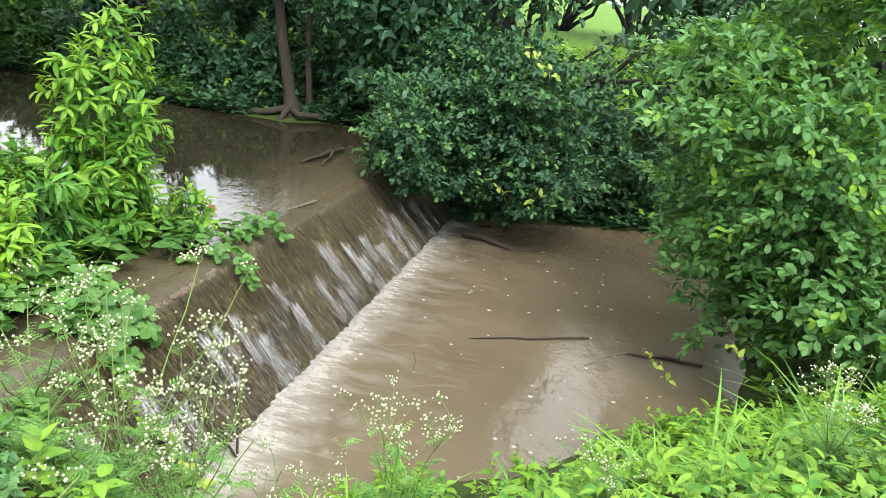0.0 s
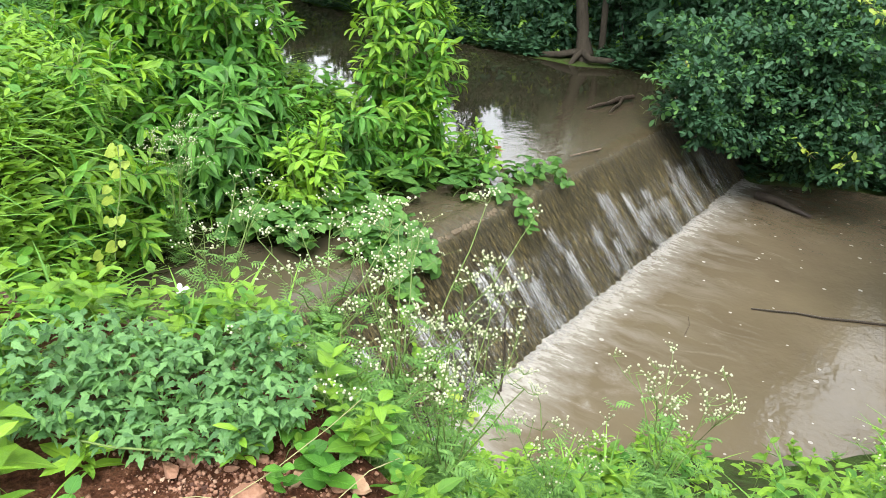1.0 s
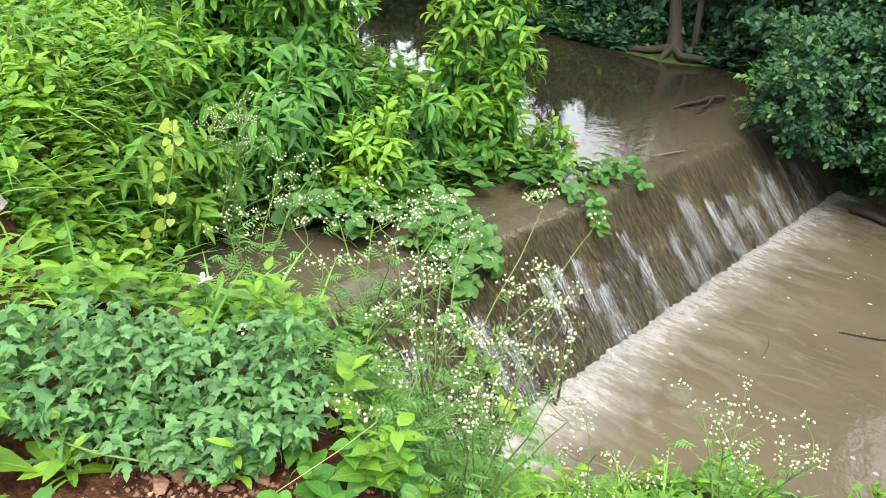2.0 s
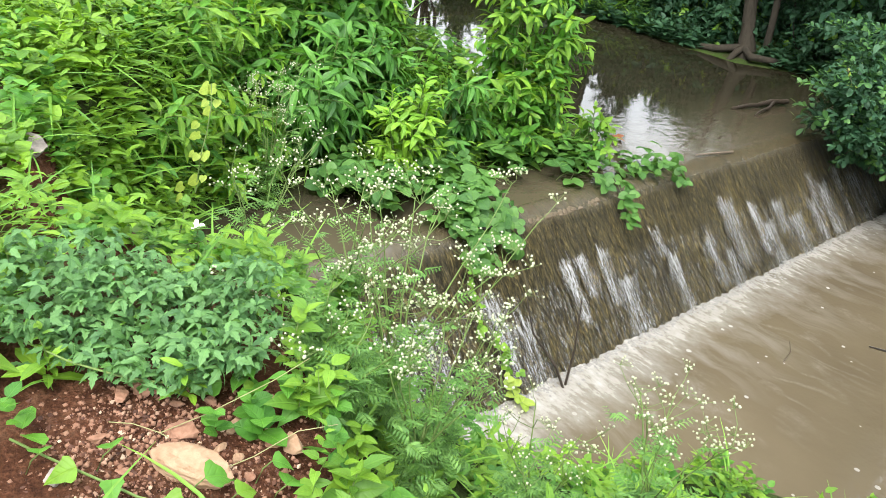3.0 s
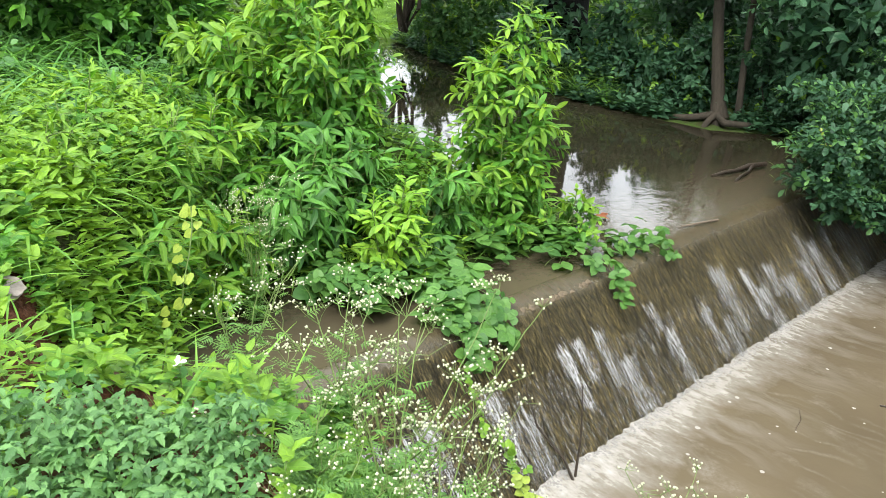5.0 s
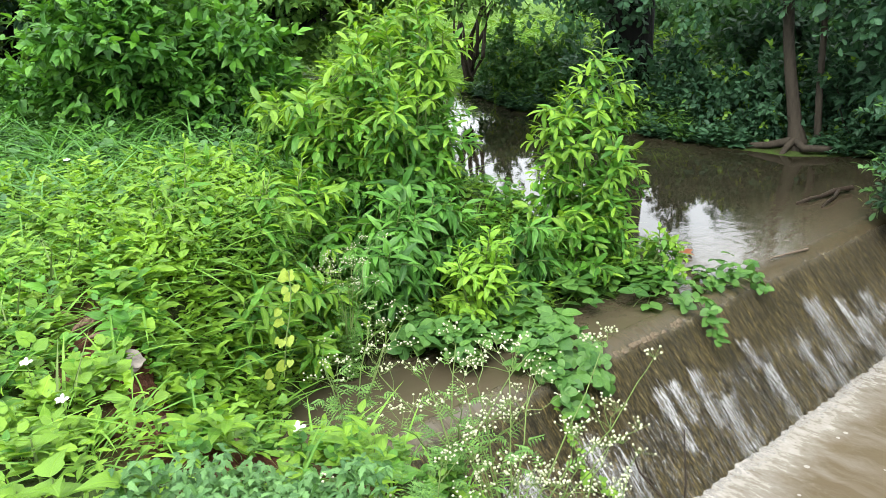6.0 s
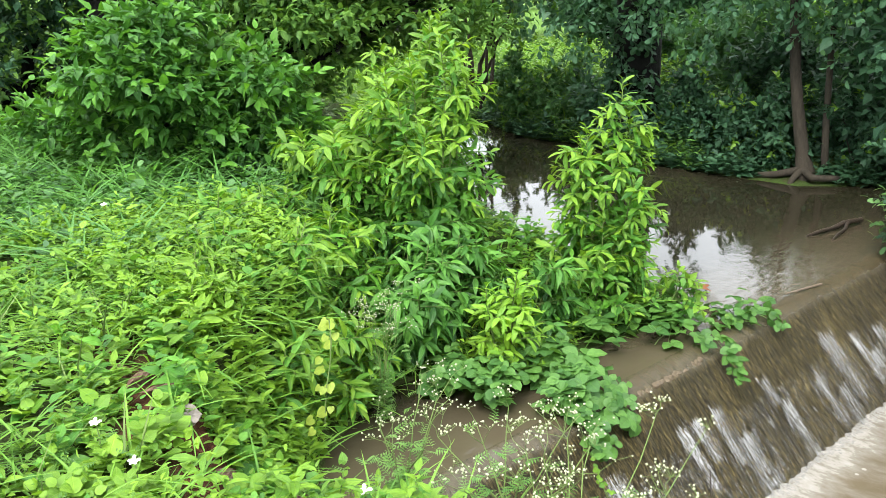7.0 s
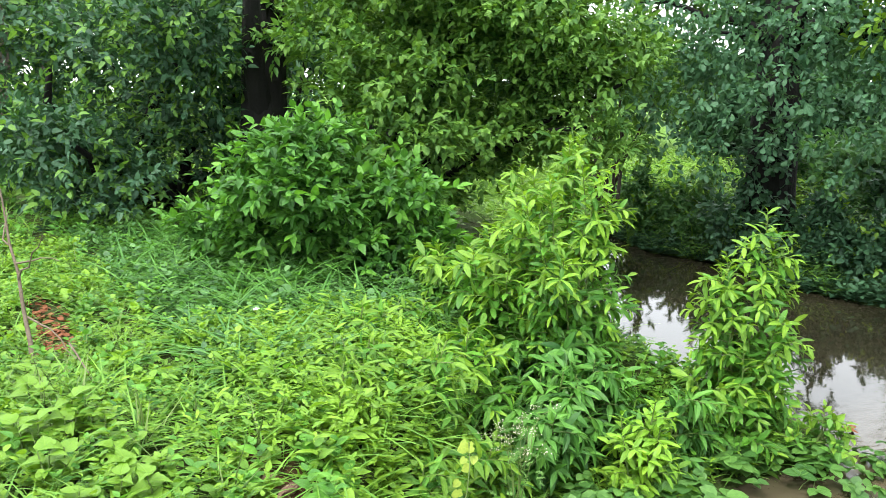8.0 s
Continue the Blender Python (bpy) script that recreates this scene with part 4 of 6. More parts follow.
shrub("leafy weed with broad lance-shaped leaves at the water's edge", (-1.55, 4.4), 0.5, 0.3, 7, 0.13, 20, LUSH, LANCE, young=BRIGHT, fall=0.2)
shrub("leafy weed with broad lance-shaped leaves at the water's edge", (-1.3, 3.9), 0.32, 0.25, 6, 0.12, 21, LUSH, LANCE, young=BRIGHT)
shrub("leafy shrub with dark green leaves deep in the thicket", (-2.1, 5.5), 0.6, 0.36, 7, 0.14, 22, DEEP, young=MIDGREEN)
shrub("leafy shrub with fresh green leaves in the thicket", (-2.65, 5.5), 1.0, 0.36, 7, 0.14, 23, LUSH)
shrub("leafy shrub with dark green leaves deep in the thicket", (-1.75, 5.45), 0.72, 0.34, 7, 0.14, 24, DEEP, LANCE, young=MIDGREEN, fall=0.3)
shrub("low leafy shrub with fresh green leaves in the thicket", (-3.3, 5.6), 0.7, 0.36, 7, 0.14, 25, LUSH)

for i, (x, y, h, m) in enumerate([(-2.0, 4.0, 0.42, LUSH), (-2.6, 4.3, 0.4, LUSH), (-1.75, 3.75, 0.34, FRESH), (-1.5, 3.6, 0.28, FRESH), (-1.8, 4.3, 0.5, LUSH), (-2.75, 4.75, 0.4, LUSH)]):
    shrub("upright leafy weed with fresh green lance-shaped leaves", (x, y), h, 0.22, 6, 0.12, 401 + i, m, LANCE, group="leafy weeds on the bank", shoot=0.2, fall=0.1)
shrub("leafy shrub with bright tips overhanging the pond", (-1.38, 6.4), 0.7, 0.30, 6, 0.115, 410, LUSH)

rng = np.random.default_rng(31)


def crest_patch(cx, cy, sx, sy, n, size, seed, height=0.2):
    r = np.random.default_rng(seed)
    pts = np.stack([r.normal(cx, sx, n), r.normal(cy, sy, n), np.full(n, 1.2)], -1)
    return carpet("creeper", "round-leaved green creeper lying over the weir's crest", "creeper", pts, ROUND, size, VINE, seed, height, group="creepers on the weir")


crest_patch(-0.90, 4.98, 0.05, 0.06, 14, 0.085, 41)
crest_patch(-1.15, 5.55, 0.16, 0.16, 60, 0.105, 42)
crest_patch(-0.82, 5.52, 0.10, 0.12, 46, 0.10, 45, 0.16)
crest_patch(-1.02, 5.10, 0.07, 0.07, 34, 0.09, 47, 0.22)
crest_patch(-0.68, 5.30, 0.06, 0.08, 34, 0.085, 48, 0.18)
crest_patch(-1.25, 4.97, 0.08, 0.08, 36, 0.10, 49, 0.2)
crest_patch(-1.15, 6.25, 0.14, 0.2, 60, 0.11, 43)
crest_patch(-0.92, 6.65, 0.10, 0.15, 36, 0.10, 46, 0.14)
crest_patch(-0.72, 7.05, 0.12, 0.22, 34, 0.085, 44, 0.10)


def hang(y, u0, u1, n, width, size, seed, mat=VINE, label="green creeper hanging down the weir's face"):
    """A creeper that hangs down the sloping face."""
    r = np.random.default_rng(seed)
    u = np.linspace(u0, u1, n)
    x, z = weir_line(u)
    w = width * (1 - 0.6 * (u - u0) / (u1 - u0 + 1e-6))
    yy = y + r.normal(0, 1, n) * w + 0.04 * np.sin(u * 9)
    pts = np.stack([x + 0.02, yy, z + 0.02], -1)
    return carpet("hanging_creeper", label, "creeper", pts, ROUND, size, mat, seed, 0.08, True, "creepers on the weir", 0.6, (0.6, -0.25, 0.75), 0.35)


hang(5.28, 0.04, 0.36, 34, 0.09, 0.08, 51)
hang(5.55, 0.02, 0.30, 24, 0.08, 0.08, 56)
hang(5.18, 0.30, 0.88, 16, 0.03, 0.05, 52, BRIGHT)
hang(6.62, 0.02, 0.36, 18, 0.08, 0.075, 53)
hang(7.25, 0.02, 0.22, 12, 0.10, 0.07, 55)
hang(5.15, 0.84, 0.97, 4, 0.03, 0.06, 54, YELLOW, "yellowing creeper tip low on the weir's face")


# ---------------------------------------------------------------- near bank: weeds, grass and creepers
def stuff(name, VF, mat, label, category):
    ob = build(name, VF[0], VF[1], mat)
    return tagged(ob, label, category, kind="stuff")


def spread_points(rng, x0, x1, y0, y1, n, keep):
    x, y = rng.uniform(x0, x1, n), rng.uniform(y0, y1, n)
    ok = keep(x, y)
    x, y = x[ok], y[ok]
    return np.stack([x, y, ground_z(x, y)], -1)


def on_land(x, y, margin=0.02):
    return (outside(POND, x, y) > margin) & (outside(POOL, x, y) > margin) & ~((x > CREST_X - 0.5) & (x < FOOT_X + 0.1) & (y > 4.0) & (y < 11.2))


def bare(x, y):
    """The patch of bare red soil on the bank and the ridge of dug earth."""
    u, v = (x - 0.9) * 0.83 + (y - 2.87) * 0.55, (y - 2.87) * 0.83 - (x - 0.9) * 0.55
    a = (u > -0.22 + 0.03 * np.sin(29 * y)) & (u < 0.27 + 0.03 * np.sin(23 * y)) & (v < 0.085 + 0.02 * np.sin(31 * x)) & (v > -0.32)
    b = (np.abs(y - ridge_y(x) + 0.02) < 0.028) & (np.sin(9 * x) > -0.5)
    return a | (b & (x < 0.0) & (x > -1.5)) | (((x + 4.25) / 0.8) ** 2 + ((y - 2.72) / 0.13) ** 2 < 1)


def off_roots(P):
    """Leaves the roots of the slim tree on the far shore clear."""
    return P[((P[:, 0] + 2.3) / 0.5) ** 2 + ((P[:, 1] - 11.3) / 0.42) ** 2 > 1]


def clump(rng, x, y, s):
    """Plants of a kind grow in patches: true where this kind stands."""
    return np.sin(x * 2.3 + s) * np.sin(y * 2.9 - 1.7 * s) + 0.4 * np.sin(x * 6.1 + y * 4.3 + s) > 0.0


rng = np.random.default_rng(61)
near = spread_points(rng, -0.1, 4.2, 2.2, 7.2, 3400, lambda x, y: on_land(x, y) & ~bare(x, y) & ~((x < 0.78) & (y < 2.98) & (rng.random(len(x)) < 0.75)) & ~((np.abs(x - 0.5) < 0.32) & (np.abs(y - 3.0) < 0.18)) & ~((x > 1.3) & (x < 1.9) & (y > 4.5) & (rng.random(len(x)) < 0.75)))
a, b = weeds(rng, near[::3], OVATE, 0.062, 0.05, 0.20, 11)
stuff("weeds", a, BRIGHT, "bright green low broad-leaved weeds on the bank", "weeds")
stuff("weed_stems", b, STEM, "thin green weed stems on the bank", "weeds")
a, b = weeds(rng, near[1::4], ROUND, 0.06, 0.04, 0.14, 7)
stuff("round_leaved_weeds", a, LUSH, "round-leaved green creeping weeds on the bank", "weeds")
a, b = weeds(rng, near[2::6], OBLONG, 0.085, 0.06, 0.22, 9)
stuff("narrow_weeds", a, FRESH, "narrow-leaved yellow-green weeds on the bank", "weeds")
sel = near[2::11]
aa = rng.uniform(0, TAU, len(sel) * 4)
stuff("feathery_weeds", feathered(rng, np.repeat(sel, 4, axis=0) + np.array([0, 0, 0.05]), np.stack([np.cos(aa), np.sin(aa), rng.uniform(0.3, 1.5, len(aa))], -1), 0.065), FEATHERY, "feathery cut-leaved green weeds on the bank", "weeds")
stuff("grass_near", tufts(rng, near[::15], 0.22, 5, 0.8, WIDE), GRASSY, "broad arching green grass blades on the bank", "grass")

outer = spread_points(rng, -17, -7.4, -4, 6.8, 1800, lambda x, y: x < -7.4)
a, b = weeds(rng, outer, FAR_LEAF, 0.14, 0.06, 0.3, 6)
stuff("outer_weeds", a, MIDGREEN, "green low weeds at the meadow's far side", "weeds")
stuff("outer_grass", tufts(rng, outer[::2], 0.4, 5, 0.9), GRASSY, "long green grass at the meadow's far side", "grass")
tall = spread_points(rng, 2.1, 3.1, 4.5, 5.6, 14, lambda x, y: on_land(x, y))
stuff("tall_grass", tufts(rng, tall, 0.4, 4, 0.8), GRASSY, "tall arching grass at the top of the bank", "grass")
behind = spread_points(rng, -9, 9, -6, 2.3, 6500, lambda x, y: (x > -0.1) | (y < 0.7))
side = spread_points(rng, 4.1, 9, 2.2, 11, 2000, lambda x, y: on_land(x, y))
a, b = weeds(rng, np.concatenate([behind, side]), FAR_LEAF, 0.12, 0.05, 0.2, 6)
stuff("bank_grass", tufts(rng, np.concatenate([behind, side])[::3], 0.26, 5, 0.9), GRASSY, "arching green grass over the top of the bank", "grass")
stuff("bank_weeds", a, BRIGHT, "green low weeds over the top of the bank", "weeds")
left = spread_points(rng, -7.5, -0.05, 0.6, 6.8, 15000, lambda x, y: on_land(x, y) & ~bare(x, y))
front = left[left[:, 1] < 3.35]
back = left[left[:, 1] >= 3.35]
front = front[(np.abs(front[:, 1] - ridge_y(front[:, 0]) + 0.16) > 0.12) | (front[:, 0] < -1.5) | (rng.random(len(front)) < 0.7)]
pa, pb = clump(rng, front[:, 0] * 1.6, front[:, 1] * 1.6, 2.0), clump(rng, front[:, 0] * 1.3, front[:, 1] * 1.7, 0.6)
stray = rng.random(len(front)) < 0.22
leafy_, grassy_, round_ = front[pa | stray], front[(~pa & pb) | stray], front[(~pa & ~pb) | stray]
stuff("weeds", weeds(rng, leafy_[::2], OVATE, 0.056, 0.04, 0.15, 9)[0], BRIGHT, "bright green low broad-leaved weeds on the bank", "weeds")
stuff("weeds", weeds(rng, leafy_[1::5], OVATE, 0.075, 0.06, 0.2, 8)[0], LUSH, "mid-green broad-leaved weeds on the bank", "weeds")
stuff("narrow_weeds", weeds(rng, grassy_[1::3], OBLONG, 0.07, 0.05, 0.2, 9)[0], FRESH, "narrow-leaved yellow-green weeds on the bank", "weeds")
stuff("round_leaved_weeds", weeds(rng, round_[::2], ROUND, 0.06, 0.04, 0.15, 7)[0], BRIGHT, "round-leaved green creeping weeds on the bank", "weeds")
stuff("heart_leaved_weeds", weeds(rng, round_[1::4], HEART, 0.085, 0.05, 0.15, 5)[0], FRESH, "heart-leaved yellow-green creeping weeds on the bank", "weeds")
stuff("grass_left", tufts(rng, grassy_[::2], 0.24, 4, 0.9, WIDE), GRASSY, "broad arching green grass blades on the bank", "grass")
aa = rng.uniform(0, TAU, len(leafy_[2::8]) * 3)
stuff("feathery_weeds", feathered(rng, np.repeat(leafy_[2::8], 3, axis=0) + np.array([0, 0, 0.07]), np.stack([np.cos(aa), np.sin(aa), rng.uniform(0.3, 1.5, len(aa))], -1), 0.07), FEATHERY, "feathery cut-leaved green weeds on the bank", "weeds")
stuff("wiry_grass", tufts(rng, grassy_[::20], 0.3, 3, 0.6, STRAIGHT), STEM, "thin upright grass stalks on the bank", "grass")
rest = back[::4]
for area, m in ((rest[rest[:, 0] > -3.2], BRIGHT), (rest[rest[:, 0] <= -3.2], DEEP)):
    stuff("weeds", weeds(rng, area, OVATE, 0.058, 0.05, 0.2, 10)[0], m, "green low broad-leaved weeds in the meadow", "weeds")
rest = back[2::7]
for area, m in ((rest[rest[:, 0] > -3.2], FRESH), (rest[rest[:, 0] <= -3.2], LUSH)):
    stuff("narrow_weeds", weeds(rng, area[::2], OBLONG, 0.09, 0.08, 0.28, 10)[0], m, "narrow-leaved green weeds in the meadow", "weeds")
rest = back[1::5]
stuff("round_leaved_weeds", weeds(rng, rest[rest[:, 0] < -2.2], ROUND, 0.085, 0.08, 0.24, 7)[0], BLUISH, "bluish round-leaved creeping weeds in the meadow", "weeds")
a, b = weeds(rng, rest[rest[:, 0] >= -2.2], ROUND, 0.075, 0.08, 0.24, 7)
stuff("round_leaved_weeds", a, LUSH, "round-leaved green creeping weeds in the meadow", "weeds")
g = back[clump(rng, back[:, 0], back[:, 1], 1.0) & (back[:, 0] < -2.2)]
stuff("grass_meadow", tufts(rng, g[::4], 0.42, 6, 0.9, WIDE), DARKGRASS, "long arching green grass in the meadow", "grass")
g = back[(back[:, 0] > -2.8) & clump(rng, back[:, 0] * 1.5, back[:, 1] * 1.5, 3.0)]
stuff("grass_meadow", tufts(rng, g[::3], 0.3, 5, 0.9, WIDE), GRASSY, "bright arching green grass on the meadow's near side", "grass")
far_pts = spread_points(rng, -16, 8, 6.5, 24, 7000, lambda x, y: on_land(x, y) & ((y > 15.5) | (x < -6.5) | (x > 3.0)))
a, b = weeds(rng, far_pts[::2], FAR_LEAF, 0.17, 0.15, 0.5, 7)
stuff("far_weeds", a, BRIGHT, "green undergrowth on the far bank", "weeds")
stuff("far_grass", tufts(rng, far_pts[::6], 0.6, 6, 0.9), GRASSY, "long green grass on the far bank", "grass")
shore = spread_points(rng, -9, 3.5, 10.3, 14.5, 9000, lambda x, y: on_land(x, y, 0.0) & (np.minimum(outside(POND, x, y), outside(POOL, x, y)) < 3.0))
edge = shore[np.minimum(outside(POND, shore[:, 0], shore[:, 1]), outside(POOL, shore[:, 0], shore[:, 1])) < 0.8]
growth = off_roots(np.concatenate([shore[::3], edge[::2]]))
# leaf colour carries the shade: dark where it is deep, olive where thinner
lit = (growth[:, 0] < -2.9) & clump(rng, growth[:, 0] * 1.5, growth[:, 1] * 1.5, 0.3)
stuff("shore_weeds", weeds(rng, growth[~lit][::2], SMALL_OVATE, 0.11, 0.10, 0.42, 9)[0], SHADE, "dark green undergrowth, coloured for deep shade, along the far shore", "weeds")
stuff("shore_weeds", weeds(rng, growth[lit], OBLONG, 0.12, 0.15, 0.55, 9)[0], VINE, "olive green undergrowth, coloured for thinner shade, along the far shore", "weeds")
stuff("shore_grass", tufts(rng, growth[lit][::3], 0.45, 5, 0.9), GRASSY, "long arching grass along the far shore", "grass")
slope = spread_points(rng, -3.3, -0.5, 3.35, 4.7, 2500, lambda x, y: (outside(POND, x, y) > 0.03) & ~bare(x, y))
a, b = weeds(rng, slope[::3], OBLONG, 0.09, 0.08, 0.3, 13)
stuff("slope_weeds", a, FRESH, "upright green narrow-leaved weeds on the steep bank", "weeds")
a, b = weeds(rng, slope[1::3], OVATE, 0.075, 0.05, 0.24, 9)
stuff("slope_weeds", a, BRIGHT, "bright green broad-leaved weeds on the steep bank", "weeds")
stuff("slope_grass", tufts(rng, slope[::20], 0.22, 5, 0.9, WIDE), GRASSY, "arching green grass on the steep bank", "grass")
# lime leaf colour paints a sunlit patch beyond the pond
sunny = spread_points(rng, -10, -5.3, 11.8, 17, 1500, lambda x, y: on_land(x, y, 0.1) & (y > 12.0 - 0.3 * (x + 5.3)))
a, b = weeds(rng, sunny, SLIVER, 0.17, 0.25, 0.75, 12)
stuff("sunny_weeds", a, LIME, "tall yellow-green weeds beyond the pond, coloured as if sunlit", "weeds")

rim = spread_points(rng, -9, -0.4, 10.6, 12.6, 6000, lambda x, y: (outside(POND, x, y) > 0.0) & (outside(POND, x, y) < 0.35))
a, b = weeds(rng, off_roots(rim[:1500]), SMALL_OVATE, 0.12, 0.03, 0.2, 7)
rim2 = spread_points(rng, -0.4, 3.4, 10.3, 13.0, 3000, lambda x, y: (outside(POOL, x, y) > 0.0) & (outside(POOL, x, y) < 0.6))
a2, b = weeds(rng, rim2[:900], SMALL_OVATE, 0.12, 0.03, 0.3, 7)
# rim weeds take the same shade-darkened leaf colour
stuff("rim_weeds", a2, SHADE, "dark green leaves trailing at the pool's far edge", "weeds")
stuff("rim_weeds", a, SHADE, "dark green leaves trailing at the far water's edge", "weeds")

# low mound of bluish creeping plants beside the bare soil
r = np.random.default_rng(63)
n = 3800
x, y = r.uniform(-0.05, 0.98, n), r.uniform(2.6, 3.45, n)
u, v = (x - 0.9) * 0.83 + (y - 2.87) * 0.55, (y - 2.87) * 0.83 - (x - 0.9) * 0.55
rim_in = 0.3 + 0.7 * ease(np.maximum(v - 0.06, -0.23 - u) / 0.14)
keep = ((v > 0.06 + 0.025 * np.sin(40 * x)) | (u < -0.23 + 0.02 * np.sin(37 * y))) & (((x - 0.52) / 0.36) ** 2 + ((y - 3.0 - 0.3 * (x - 0.52)) / 0.225 + 0.12 * np.sin(17 * x)) ** 2 < 1)
x, y, rim_in = x[keep], y[keep], rim_in[keep]
z = ground_z(x, y) + 0.01 + rim_in * (0.09 + 0.07 * np.sin(9 * x + 2) * np.sin(8 * y)) * r.uniform(0.1, 1.0, len(x))
carpet("creeping_plant", "low mound of bluish-green creeping plants with cut leaves", "plant", np.stack([x, y, z], -1), CUT, 0.033, BLUISH, 64, 0.07, True, tilt=0.45)

# flowering weeds
parthenium((0.72, 3.60), 2.27, 0.30, 101, 11, (0.05, 0.02), 16)
parthenium((0.42, 3.68), 2.14, 0.26, 102, 8, (0, 0.05), 12)
parthenium((1.0, 3.5), 2.2, 0.2, 103, 7, (0, 0), 10)
parthenium((0.85, 3.75), 1.95, 0.2, 111, 7, (0, 0), 10)
parthenium((1.42, 3.85), 2.05, 0.18, 104, 6, (0, 0.06), 12)
parthenium((1.2, 3.75), 1.85, 0.16, 106, 5, (0, 0), 10)
parthenium((2.72, 4.7), 2.02, 0.2, 107, 8, (0, 0), 16)
parthenium((2.0, 4.35), 1.72, 0.16, 108, 5, (0, 0), 10)
parthenium((-1.25, 4.5), 1.92, 0.16, 109, 8, (0, 0), 14)
parthenium((0.88, 3.32), 2.12, 0.14, 112, 3, (0, 0), 6, cut=260)
parthenium((0.72, 3.36), 2.12, 0.14, 113, 3, (0, 0), 6, cut=260)
parthenium((0.0, 3.62), 2.12, 0.2, 110, 5, (0, 0.05), 8)


# broad-leaved weeds that stand out singly
def broad_weed(label, shape, mat, size, height, leaves, seed):
    r = np.random.default_rng(seed)
    ob = thing("broad_leaved_weed", label, "weed", "broad-leaved weeds on the bank")
    part("stem", tube([(0, 0, -0.03), (0.006, 0.004, height * 0.5), (0, 0.01, height)], [0.005, 0.004, 0.002], 5), STEM, ob)
    V, F = scatter(shape, np.zeros((1, 3)), np.array([[0, 1.0, 0.0]]), np.array([[0, 0, 1.0]]), np.array([1.0]))
    me0 = None
    for i in range(leaves):
        t = 0.3 + 0.7 * i / (leaves - 1)
        if me0 is None:
            lf = part("leaf", (V, F), mat, ob)
            me0 = lf.data
        else:
            lf = new("leaf", me0)
            lf.parent = ob
        s = size * r.uniform(0.75, 1.15) * (1.1 - 0.35 * t)
        lf.matrix_basis = pose(0, 0, height * t, 0, 0, math.degrees(i * 2.4)) @ pose(0, 0.004, 0, r.uniform(5, 40), r.uniform(-12, 12), 0) @ Matrix.Diagonal((s, s, s, 1))
    return ob


def plant_out(ob, places, seed, lo=0.8, hi=1.25):
    r = np.random.default_rng(seed)
    for i, (x, y) in enumerate(places):
        m = pose(x, y, float(ground_z(x, y)), r.uniform(-8, 8), r.uniform(-8, 8), r.uniform(0, 360)) @ Matrix.Scale(r.uniform(lo, hi), 4)
        if i == 0:
            ob.matrix_basis = m
        else:
            copy_thing(ob, m)


r = np.random.default_rng(65)
w1 = broad_weed("fresh yellow-green weed with broad pointed leaves on the bank", BROAD, FRESH, 0.07, 0.17, 12, 1)
plant_out(w1, [(0.97, 3.2), (1.02, 3.27), (1.32, 4.25), (1.25, 4.4), (1.5, 4.5), (1.1, 3.9), (1.75, 4.75), (1.95, 5.1), (1.4, 5.0), (0.98, 4.6), (2.3, 5.5), (2.1, 4.7)], 2)
w2 = broad_weed("green weed with large heart-shaped leaves on the bank", CORDATE, LUSH, 0.065, 0.12, 8, 3)
plant_out(w2, [(1.13, 3.3), (1.22, 3.45), (1.35, 3.5), (0.2, 3.05), (0.05, 2.95), (-0.1, 3.1), (1.5, 3.7), (1.1, 3.55), (1.7, 3.95), (0.4, 2.7), (2.2, 5.0), (2.5, 5.6), (0.94, 3.14), (0.84, 3.1)], 4)
w3 = broad_weed("pale green weed with rounded leaves on the bank", ROUND, BRIGHT, 0.075, 0.12, 8, 5)
plant_out(w3, [(-0.35, 2.85), (-0.5, 2.7), (-0.2, 2.75), (-0.6, 3.0), (-0.85, 2.8), (-1.1, 2.6), (-1.4, 2.75), (-0.75, 2.45), (-1.7, 2.5), (-2.0, 2.6), (-1.3, 2.4), (0.0, 2.65)], 6)

r = np.random.default_rng(69)
w4 = broad_weed("yellow-green weed with large lobed leaves on the bank", LOBE3, BRIGHT, 0.10, 0.14, 7, 7)
plant_out(w4, [(x, y) for x, y in zip(r.uniform(-3.0, -1.1, 44), r.uniform(1.95, 2.75, 44))] + [(0.36, 2.74), (0.24, 2.84), (0.5, 2.66), (0.12, 2.72)], 8)

